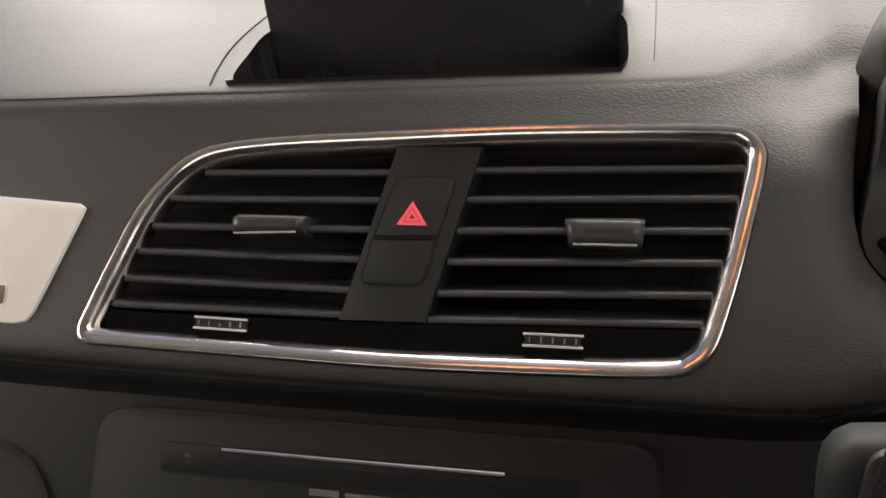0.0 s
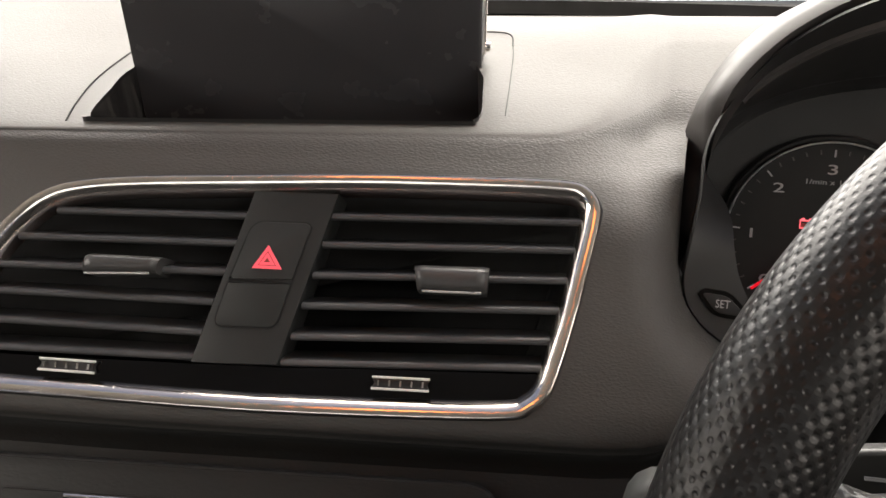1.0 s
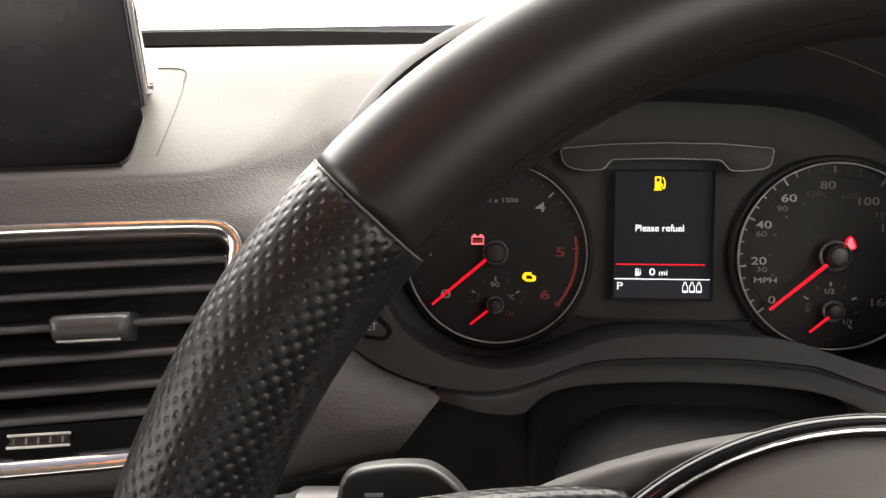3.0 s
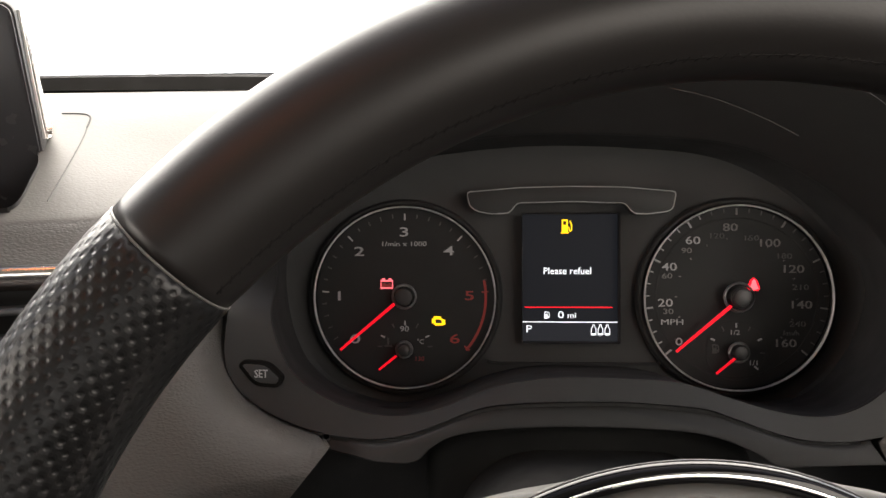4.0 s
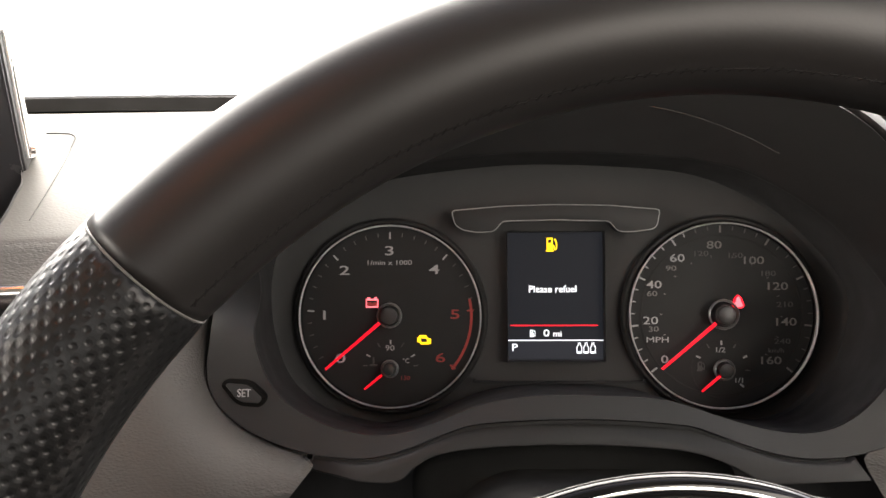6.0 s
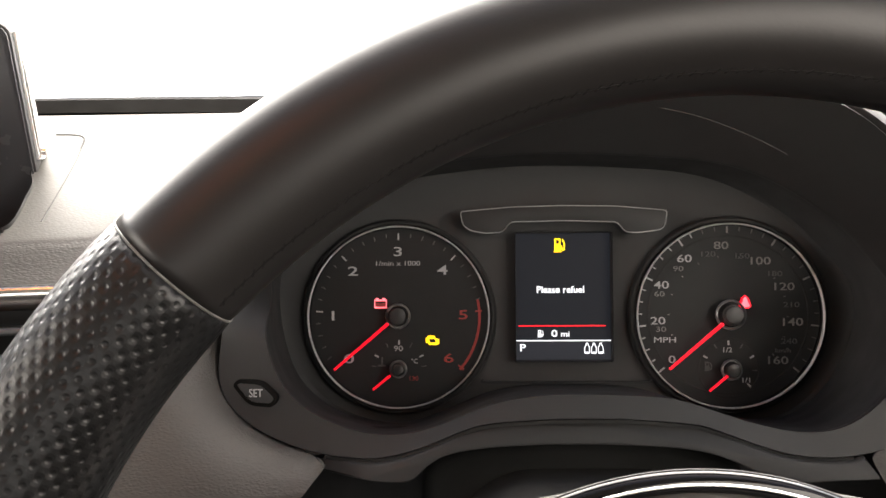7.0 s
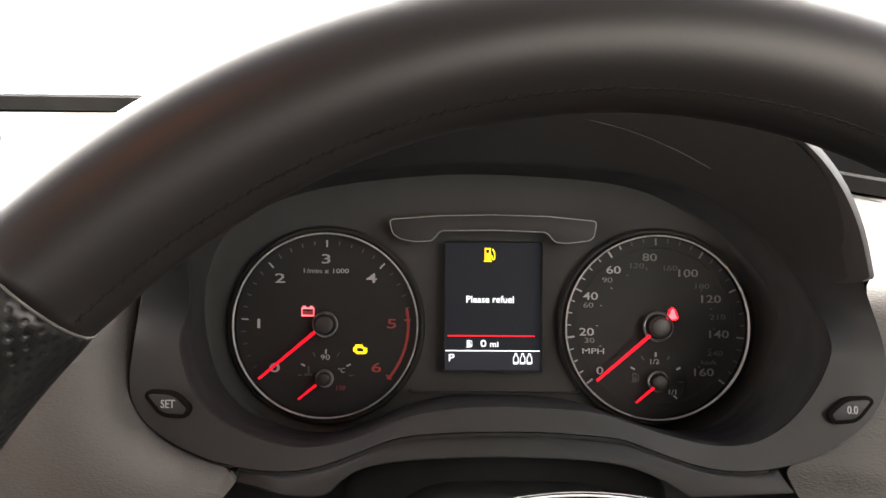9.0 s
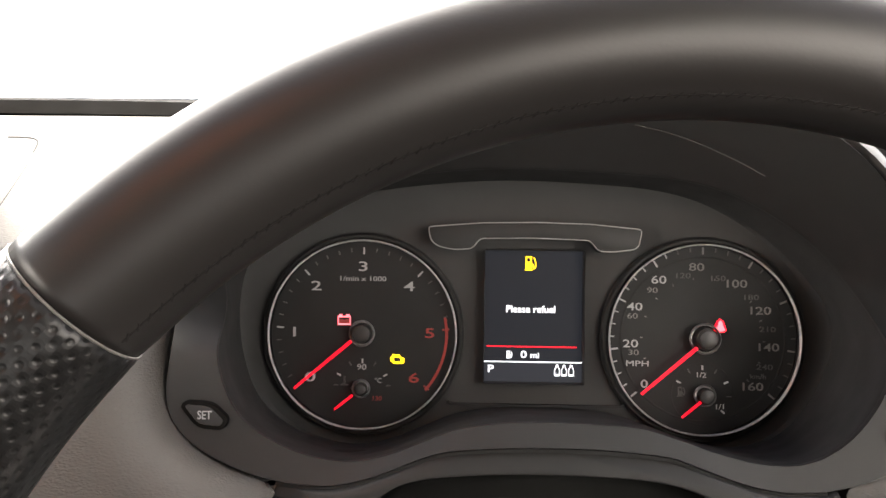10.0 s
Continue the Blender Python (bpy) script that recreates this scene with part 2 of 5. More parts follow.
def loft(rings, closed=True, cap0=False, cap1=False, around=False, uv=None):
    bm = bmesh.new()
    vs = [[bm.verts.new(p) for p in r] for r in rings]
    n = len(rings[0])
    lay = bm.loops.layers.uv.new("UVMap") if uv else None
    rows = range(len(vs) if around else len(vs) - 1)
    for i in rows:
        a, b = vs[i], vs[(i + 1) % len(vs)]
        for j in range(n if closed else n - 1):
            k = (j + 1) % n
            f = bm.faces.new((a[j], a[k], b[k], b[j]))
            if uv:
                for l, (ii, jj) in zip(f.loops, ((i, j), (i, j + 1), (i + 1, j + 1), (i + 1, j))):
                    l[lay].uv = (ii * uv[0], jj * uv[1])
    if cap0:
        bm.faces.new(vs[0])
    if cap1:
        bm.faces.new(vs[-1])
    return bm


def prism(outline, y0, y1, bevel=0.0, seg=2):
    """A plate with the given (x, z) outline from depth y0 (front) to y1."""
    rings = []
    o = np.array(outline, float)
    if bevel:
        nxt, prv = np.roll(o, -1, 0), np.roll(o, 1, 0)
        t = nxt - prv
        nor = np.stack([t[:, 1], -t[:, 0]], 1) / np.maximum(np.linalg.norm(t, axis=1), 1e-9)[:, None]
        area2 = np.sum(o[:, 0] * nxt[:, 1] - nxt[:, 0] * o[:, 1])
        if area2 < 0:
            nor = -nor
        for k in range(seg + 1):
            a = k / seg * math.pi / 2
            inset, dep = bevel * (1 - math.sin(a)), bevel * (1 - math.cos(a))
            q = o - nor * inset
            rings.append([(x, y0 + dep, z) for x, z in q])
    else:
        rings.append([(x, y0, z) for x, z in o])
    rings.append([(x, y1, z) for x, z in o])
    return loft(rings, True, True, True)


def rounded(x0, z0, x1, z1, r, n=4):
    pts = []
    for cx, cz, a0 in ((x1 - r, z1 - r, 0), (x0 + r, z1 - r, 90), (x0 + r, z0 + r, 180), (x1 - r, z0 + r, 270)):
        for k in range(n + 1):
            a = radians(a0 + 90 * k / n)
            pts.append((cx + r * math.cos(a), cz + r * math.sin(a)))
    return pts


def round_poly(points, r, n=5):
    """An (x, z) outline with its corners rounded; r may be one radius or one for each corner."""
    p = np.array(points, float)
    out = []
    for i in range(len(p)):
        a, b, c = p[i - 1], p[i], p[(i + 1) % len(p)]
        ri = r[i] if isinstance(r, (list, tuple)) else r
        d1, d2 = np.linalg.norm(a - b), np.linalg.norm(c - b)
        s = min(ri, 0.45 * d1, 0.45 * d2)
        q0, q1 = b + (a - b) / d1 * s, b + (c - b) / d2 * s
        for k in range(n + 1):
            t = k / n
            out.append(q0 * (1 - t) ** 2 + 2 * b * t * (1 - t) + q1 * t * t)
    return np.array(out)


def disc(cx, cz, r, y0, y1, n=48, bevel=0.0):
    return prism([(cx + r * math.cos(2 * math.pi * k / n), cz + r * math.sin(2 * math.pi * k / n)) for k in range(n)], y0, y1, bevel)


def ring(cx, cy, cz, R, r, n=96, m=10, flat=1.0, wide=1.0):
    rings = []
    for i in range(n):
        a = 2 * math.pi * i / n
        rings.append([(cx + (R * wide + r * math.cos(b)) * math.cos(a), cy + r * flat * math.sin(b), cz + (R + r * math.cos(b)) * math.sin(a)) for b in (2 * math.pi * j / m for j in range(m))])
    return loft(rings, True, around=True)


def bar(p, q, w, y0, y1, w2=None, bevel=0.0):
    """A straight bar in the face plane from (x, z) p to q, w wide."""
    p, q = np.array(p, float), np.array(q, float)
    t = (q - p) / np.linalg.norm(q - p)
    n = np.array([-t[1], t[0]])
    w2 = w if w2 is None else w2
    return prism([p + n * w / 2, p - n * w / 2, q - n * w2 / 2, q + n * w2 / 2], y0, y1, bevel)


def strip(points, w, y0, y1):
    """A bent flat line along (x, z) points."""
    p = np.array(points, float)
    t = np.gradient(p, axis=0)
    n = np.stack([-t[:, 1], t[:, 0]], 1) / np.maximum(np.linalg.norm(t, axis=1), 1e-9)[:, None]
    return prism(list(p + n * w / 2) + list((p - n * w / 2)[::-1]), y0, y1)


def sweep(path, r, m=8, closed=False, flat=1.0):
    """A round cord along 3D points."""
    p = np.array(path, float)
    k = len(p)
    t = (np.roll(p, -1, 0) - np.roll(p, 1, 0)) if closed else np.gradient(p, axis=0)
    t /= np.linalg.norm(t, axis=1)[:, None]
    ref = np.array([0, 1.0, 0]) if abs(t[:, 1]).max() < 0.9 else np.array([0, 0, 1.0])
    rings = []
    for i in range(k):
        a = np.cross(t[i], ref)
        a /= np.linalg.norm(a)
        b = np.cross(a, t[i])
        rings.append([p[i] + r * (math.cos(g) * a + flat * math.sin(g) * b) for g in (2 * math.pi * j / m for j in range(m))])
    return loft(rings, True, not closed, not closed, closed)


def letters(name, text, x, z, size, mat, parent, y=-0.0006, wide=1.0, bold=0.0, depth=0.0002):
    cu = bpy.data.curves.new(name, "FONT")
    cu.body, cu.size, cu.align_x, cu.align_y, cu.offset, cu.extrude = text, size, "CENTER", "CENTER", bold * size, depth
    cu.resolution_u = 3
    ob = new(name, cu)
    me = bpy.data.meshes.new_from_object(ob.evaluated_get(bpy.context.evaluated_depsgraph_get()))
    bpy.data.objects.remove(ob)
    bpy.data.curves.remove(cu)
    me.transform(Matrix.Translation((x, y, z)) @ Matrix.Rotation(radians(90), 4, "X") @ Matrix.Diagonal((wide, 1, 1, 1)))
    bm = bmesh.new()
    bm.from_mesh(me)
    bpy.data.meshes.remove(me)
    left = set(bm.verts)
    pieces = []
    while left:
        todo = [left.pop()]
        isle = []
        while todo:
            v = todo.pop()
            isle.append(v)
            for e in v.link_edges:
                w = e.other_vert(v)
                if w in left:
                    left.remove(w)
                    todo.append(w)
        lo, hi = min(v.co.x for v in isle), max(v.co.x for v in isle)
        near = [p for p in pieces if min(hi, p[1]) - max(lo, p[0]) > 0.3 * min(hi - lo, p[1] - p[0])]
        for p in near:
            pieces.remove(p)
            lo, hi, isle = min(lo, p[0]), max(hi, p[1]), isle + p[2]
        pieces.append((lo, hi, isle))
    for lo, hi, isle in sorted(pieces, key=lambda p: p[0]):
        keep = set(isle)
        num = {v: k for k, v in enumerate(isle)}
        faces = [[num[v] for v in f.verts] for f in bm.faces if f.verts[0] in keep]
        me = bpy.data.meshes.new(name)
        me.from_pydata([tuple(v.co) for v in isle], [], faces)
        me.materials.append(mat)
        ob = new(name, me)
        ob.parent = parent
    bm.free()


def cut(ob, bms):
    """Take the cutters' volumes out of a mesh, for good."""
    for bm in bms:
        me = mesh_from("cutter", bm, ob.data.materials[0], False)
        c = new("cutter", me)
        c.parent = ob.parent
        mod = ob.modifiers.new("cut", "BOOLEAN")
        mod.operation, mod.object, mod.solver = "DIFFERENCE", c, "EXACT"
        bpy.context.view_layer.update()
        got = bpy.data.meshes.new_from_object(ob.evaluated_get(bpy.context.evaluated_depsgraph_get()))
        ob.modifiers.clear()
        old = ob.data
        ob.data = got
        bpy.data.meshes.remove(old)
        bpy.data.objects.remove(c)
        bpy.data.meshes.remove(me)
    ob.data.polygons.foreach_set("use_smooth", [True] * len(ob.data.polygons))
    ob.data.set_sharp_from_angle(angle=radians(35))


def box(bm, x0, y0, z0, x1, y1, z1):
    vs = [bm.verts.new(p) for p in ((x0, y0, z0), (x1, y0, z0), (x1, y1, z0), (x0, y1, z0), (x0, y0, z1), (x1, y0, z1), (x1, y1, z1), (x0, y1, z1))]
    for f in ((0, 3, 2, 1), (4, 5, 6, 7), (0, 1, 5, 4), (1, 2, 6, 5), (2, 3, 7, 6), (3, 0, 4, 7)):
        bm.faces.new([vs[i] for i in f])
    return bm


# ---- the cabin shell ----
def slab(name, x0, y0, z0, x1, y1, z1, mat, label, category):
    ob = new(name, mesh_from(name, box(bmesh.new(), x0, y0, z0, x1, y1, z1), mat, False))
    return tagged(ob, label, category, kind="structure")


slab("ground", -60, -60, -0.08, 60, 60, -0.02, M_GROUND, "dark asphalt ground under the car", "ground")
slab("floor", -1.05, -2.3, 0.40, 0.55, 0.30, 0.44, M_CARPET, "black carpeted car floor", "floor")
slab("ceiling", -1.05, -2.3, 1.66, 0.55, -0.34, 1.70, M_CABIN, "pale cloth roof lining of the car", "ceiling")
slab("wall_rear", -1.05, -2.34, 0.44, 0.55, -2.30, 1.16, M_CARPET, "dark rear wall of the cabin below the window", "wall")
slab("trim_rear", -1.05, -2.34, 1.62, 0.55, -2.30, 1.66, M_CABIN, "pale lining above the rear window", "trim")
slab("wall_bulkhead", -1.05, 0.30, 0.44, 0.55, 0.34, 1.10, M_CARPET, "dark bulkhead behind the dashboard", "wall")
for side, x0, x1 in (("passenger", -1.09, -1.05), ("driver", 0.55, 0.59)):
    slab("wall_" + side, x0, -2.3, 0.44, x1, 0.34, 1.16, M_CARPET, "dark door lining below the window line", "wall")
    slab("trim_" + side, x0, -2.3, 1.60, x1, -0.42, 1.66, M_CABIN, "pale lining above the side window", "trim")
    slab("pillar_" + side, x0, -1.15, 1.16, x1, -1.02, 1.60, M_CABIN, "pale lining of the door pillar", "trim")
# Self-glowing sheet added to stand in for the bright outdoors.
slab("backdrop", -9, 4.0, -0.02, 9, 4.1, 7, M_OUTSIDE, "plain glowing white sheet added outside the windscreen for brightness", "backdrop")


# ---- dashboard ----
def face_y(x, z):
    """Depth of the leaning front face that holds the air vents."""
    return -0.133 + 0.1953 * (x + 0.2018) + 0.283 * (z + 0.0316)


def top_z(x, y):
    return 0.0663 - 0.138 * (max(x, -0.6) + 0.2157) + 0.7276 * (y + 0.0674)


EDGE_X = (-1.1, -0.60, -0.458, -0.142, -0.131, -0.124, -0.117, -0.108, -0.099, -0.089, -0.080)
EDGE_Y = (-0.21, -0.20, -0.170, -0.089, -0.0855, -0.0815, -0.0762, -0.0655, -0.0535, -0.0385, -0.0280)


CREST_X = (-0.6, -0.30, -0.186, -0.145, -0.10, -0.07)
CREST_Y = (-0.03, -0.02, -0.008, 0.004, 0.027, 0.032)


def lip_z(x):
    return float(np.interp(x, (-0.6, -0.42, -0.30, -0.10, -0.02), (-0.097, -0.096, -0.094, -0.088, -0.080)))


def dash_profile(x, n=110):
    full, x = x, min(x, -0.086)
    ey = float(np.interp(x, EDGE_X, EDGE_Y))
    ez = top_z(x, ey)
    cy = float(np.interp(x, CREST_X, CREST_Y))
    cz = top_z(x, cy)
    k = float(np.interp(x, (-0.16, -0.13, -0.11, -0.095), (1.0, 1.1, 1.8, 4.2)))
    x = full
    lz = lip_z(x)
    pts = [(0.16, 0.146), (0.12, 0.139), (cy + 0.040, cz + 0.0075), (cy + 0.016, cz + 0.0030), (cy + 0.006, cz + 0.0020), (cy - 0.002, cz - 0.0010), (0.5 * (cy + ey) + 0.004 * (k - 1), 0.5 * (cz + ez) + 0.003 * (k - 1))]
    pts += [(ey + 0.008 * k, ez + 0.0056 * k), (ey + 0.0008 * k, ez - 0.0010 * k), (ey - 0.0025 * k, ez - 0.005 * k), (0.7 * (ey - 0.0025 * k) + 0.3 * face_y(x, 0.010), 0.7 * (ez - 0.005 * k) + 0.3 * 0.010), (0.3 * (ey - 0.0025 * k) + 0.7 * face_y(x, 0.010), 0.3 * (ez - 0.005 * k) + 0.7 * 0.010), (face_y(x, 0.002), 0.002)]
    pts += [(face_y(x, -0.02), -0.02), (face_y(x, -0.06), -0.06), (face_y(x, lz + 0.012), lz + 0.012), (face_y(x, lz) + 0.004, lz + 0.001), (face_y(x, lz) + 0.014, lz - 0.003)]
    pts += [(face_y(x, lz) + 0.020, lz - 0.009), (face_y(x, lz) + 0.010, lz - 0.015), (face_y(x, lz) + 0.0055, lz - 0.022), (face_y(x, -0.19) + 0.009, -0.19), (face_y(x, -0.42) + 0.05, -0.42)]
    return spline(pts, n)


def solid_loft(stations, back, cap=True):
    """Open profiles joined and closed round the back into a solid."""
    rings = [list(map(tuple, s)) + [(s[-1][0], back, s[-1][2]), (s[0][0], back, s[0][2])] for s in stations]
    return loft(rings, True, cap, True)


dash = thing("dashboard", "dark grey soft-grained car dashboard, its top painted paler as if lit", "dashboard", kind="structure")
st = []
for x in list(np.linspace(-1.02, -0.62, 6)) + list(np.linspace(-0.58, -0.15, 44)) + list(np.linspace(-0.144, -0.084, 24)):
    st.append([(x, y, z) for y, z in dash_profile(x)])
for x in np.linspace(-0.0815, -0.012, 26):
    row = []
    for y, z in dash_profile(x):
        edge = -0.018 - max(0.0, -0.052 - z) * 0.80
        xx = -0.0815 + (x + 0.0815) * (edge + 0.0815) / 0.0695 if z < -0.03 else x
        row.append((xx, y, z))
    st.append(row)
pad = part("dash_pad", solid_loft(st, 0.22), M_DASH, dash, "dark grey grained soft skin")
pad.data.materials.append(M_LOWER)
pad.data.materials.append(M_DASHTOP_LIT)
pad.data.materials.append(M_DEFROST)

# Vent frame: u along the face, depth into it, w up it
V_C = Vector((-0.2018, -0.1330, -0.0316))
V_U, V_N, V_W = Vector((0.9814, 0.1917, 0.0)), Vector((0.1847, -0.9457, 0.2676)), Vector((-0.0513, 0.2626, 0.9635))
V_LOCAL = Matrix.Translation(V_C) @ Matrix((V_U, -V_N, V_W)).transposed().to_4x4()
VM = CM @ V_LOCAL
VENT_OUTLINE = [(-0.1945, -0.0490), (-0.1915, -0.0388), (-0.1844, -0.0199), (-0.1739, 0.0059), (-0.1619, 0.0226), (-0.1504, 0.0325), (-0.1355, 0.0380), (-0.1082, 0.0419),
                (-0.0555, 0.0460), (-0.0058, 0.0495), (0.0411, 0.0515), (0.0790, 0.0524), (0.0898, 0.0507), (0.0953, 0.0446), (0.0957, 0.0365), (0.0929, 0.0203), (0.0884, -0.0025),
                (0.0829, -0.0251), (0.0791, -0.0363), (0.0731, -0.0425), (0.0637, -0.0460), (0.0246, -0.0489), (-0.0455, -0.0522), (-0.1228, -0.0533), (-0.1800, -0.0540), (-0.1915, -0.0535)]
OUT = closed_spline(VENT_OUTLINE, 200)
OUT = [(x * 1.003, z * 1.010) for x, z in OUT]


def offset(outline, d):
    o = np.array(outline, float)
    t = np.roll(o, -1, 0) - np.roll(o, 1, 0)
    n = np.stack([t[:, 1], -t[:, 0]], 1) / np.maximum(np.linalg.norm(t, axis=1), 1e-9)[:, None]
    area2 = np.sum(o[:, 0] * np.roll(o, -1, 0)[:, 1] - np.roll(o, -1, 0)[:, 0] * o[:, 1])
    return o + (n if area2 > 0 else -n) * d


def placed(bm, m):
    bmesh.ops.transform(bm, matrix=m, verts=bm.verts)
    return bm


# ---- outlines round the instruments ----
N = 220
CX, CZ = 0.087, 0.012


def polar(points, passes=3):
    """Radial curve through (x, z) points round the binnacle's middle, at N even angles."""
    p = np.array(points, float) - (CX, CZ)
    p = closed_spline(p[np.argsort(np.arctan2(p[:, 1], p[:, 0]))], 500)
    a = np.arctan2(p[:, 1], p[:, 0])
    o = np.argsort(a)
    a, r = a[o], np.hypot(p[o, 0], p[o, 1])
    a3, r3 = np.concatenate([a - 2 * math.pi, a, a + 2 * math.pi]), np.concatenate([r, r, r])
    th = np.linspace(-math.pi, math.pi, N, endpoint=False)
    rr = np.interp(th, a3, r3)
    for _ in range(passes):
        rr = sum(np.roll(rr, s) for s in (-2, -1, 0, 1, 2)) / 5
    return np.stack([CX + rr * np.cos(th), CZ + rr * np.sin(th)], 1)


def arch(half, top, p=2.5, n=24):
    out = []
    for k in range(n + 1):
        a = math.pi * k / n
        c, s = math.cos(a), math.sin(a)
        q = p + (0.5 if c > 0 else 0.0)
        out.append((CX + half * math.copysign(abs(c) ** (2 / q), c), max(0.0, top * s ** (2 / q))))
    return out


LOW_OUT = [(-0.0702, -0.0124), (-0.0717, -0.0219), (-0.0675, -0.0314), (-0.0542, -0.0430), (-0.0267, -0.0534), (0.0030, -0.0554), (0.0219, -0.0493), (0.0408, -0.0415), (0.0644, -0.0389), (0.0879, -0.0382),
           (0.1114, -0.0385), (0.1422, -0.0411), (0.1500, -0.0437), (0.1604, -0.0488), (0.1742, -0.0530), (0.1898, -0.0548), (0.2072, -0.0533), (0.2211, -0.0493), (0.2367, -0.0414), (0.2472, -0.0327), (0.2534, -0.0223), (0.2548, -0.0154)]
COWL_CUT = polar([(-0.0738, 0.003), (-0.0742, 0.020), (-0.0742, 0.038), (-0.0740, -0.0110), (-0.0734, -0.0215), (-0.0692, -0.0323), (-0.0553, -0.0443)] + [(x, z - 0.0018) for x, z in LOW_OUT if -0.05 < x < 0.23] + [(0.256, 0.0), (0.255, 0.026), (0.252, -0.03)] + [(x, z) for x, z in arch(0.170, 0.132) if z > 0.055])

# Slot of the folding screen: s along its front edge, t up the sloping top, depth along the top's normal
T_O, T_F = Vector((-0.344, -0.1345, 0.035)), Vector((-0.1675, -0.0880, 0.0445))
T_X = (T_F - T_O).normalized()
T_N = Vector((0.1109, -0.5847, 0.8036))
T_N = (T_N - T_N.dot(T_X) * T_X).normalized()
T_Y = T_N.cross(T_X)
T_LOCAL = Matrix.Translation(T_O) @ Matrix((T_X, -T_N, T_Y)).transposed().to_4x4()
SLOT = [(0.004, 0.0), (0.090, 0.0), (0.172, 0.0), (0.180, 0.0015), (0.1835, 0.008), (0.1845, 0.025), (0.1838, 0.046), (0.170, 0.060), (0.09, 0.062), (0.020, 0.060), (0.0040, 0.046), (0.0005, 0.025), (-0.0012, 0.008), (0.0, 0.0015)]
SLOT_FINE = closed_spline(SLOT, 80)
cut(pad, [placed(prism(offset(OUT, 0.0005), -0.02, 0.036), V_LOCAL), placed(prism(SLOT_FINE, -0.03, 0.04), T_LOCAL), prism(COWL_CUT, -0.3, 0.07)])
ring_a, ring_b = COWL_CUT, np.roll(COWL_CUT, -1, 0)
for v in pad.data.vertices:
    # a soft roll round the edge of the recess that holds the bezel
    x, y, z = v.co
    if -0.105 < x < -0.022 and -0.075 < z < 0.060:
        d = ring_b - ring_a
        t = np.clip(((x - ring_a[:, 0]) * d[:, 0] + (z - ring_a[:, 1]) * d[:, 1]) / np.sum(d * d, 1), 0, 1)
        near = float(np.min(np.hypot(ring_a[:, 0] + t * d[:, 0] - x, ring_a[:, 1] + t * d[:, 1] - z)))
        k = max(0.0, 1 - near / 0.022)
        k = (1 - math.sqrt(1 - k * k)) * min(1.0, (-0.022 - x) / 0.006) * min(1.0, (0.060 - z) / 0.020)
        deep = min(1.0, max(0.0, (z + 0.020) / 0.030))
        v.co.y = y + k * max(0.0, -0.0895 + 0.014 * deep - y)
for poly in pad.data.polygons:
    # below the lip the skin turns near black, shade put into its colour
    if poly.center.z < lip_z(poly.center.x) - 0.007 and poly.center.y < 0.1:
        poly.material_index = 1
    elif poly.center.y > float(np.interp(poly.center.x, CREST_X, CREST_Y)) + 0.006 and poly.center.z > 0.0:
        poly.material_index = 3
    # top faces take the paler skin with the light painted in
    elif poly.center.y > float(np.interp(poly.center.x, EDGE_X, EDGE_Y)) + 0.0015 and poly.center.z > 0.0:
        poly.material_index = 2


def inner_wall(outline, y0, y1, shrink=0.0):
    a = [(x, y0, z) for x, z in outline]
    b = [(x, y1, z) for x, z in offset(outline, -shrink)]
    return loft([a, b], True, False, True)


part("screen_slot", placed(inner_wall(SLOT_FINE, -0.002, 0.038), T_LOCAL), M_BLACK, dash, "matt black well under the screen", sharp=0)


def on_skin(line):
    """Lay an (s, t) line of the sloping top down on the dash skin."""
    bpy.context.view_layer.update()
    path = []
    for s, t in spline(line, 30):
        ok, hit, _, _ = pad.ray_cast(T_LOCAL @ Vector((s, -0.03, t)), -T_N)
        if ok:
            path.append(tuple(hit))
    return path


for line, r, mat in (([(0.186, 0.0945), (0.1935, 0.0942), (0.1990, 0.0925), (0.2015, 0.088), (0.2013, 0.078)], 0.0005, M_LINE), ([(0.2013, 0.078), (0.2010, 0.066), (0.198, 0.035), (0.195, 0.008)], 0.0003, M_LOWER),
                     ([(-0.003, 0.070), (-0.0095, 0.050), (-0.0127, 0.032), (-0.013, 0.012), (-0.0118, 0.0)], 0.0005, M_LINE)):
    part("joint_line", sweep(on_skin(line), r, 6), mat, dash, "dark joint line in the top skin")

part("lower_recess", placed(disc(-0.238, -0.142, 0.037, 0.001, 0.03, 48, 0.006), V_LOCAL), M_VOID, dash, "black round opening in the lower dash")

# the lower corner of the pad, settling back to the level of the bezel
corner = [(x, z) for x, z in COWL_CUT if -0.060 < x < -0.0232 and z < -0.02]
corner = sorted(corner) + [(-0.0232, -0.0536), (-0.0266, -0.0620), (-0.060, -0.0620)]
part("pad_corner", prism(corner, -0.0892, -0.06, 0.0006), M_DASH, dash, "dark grey grained corner beside the bezel")

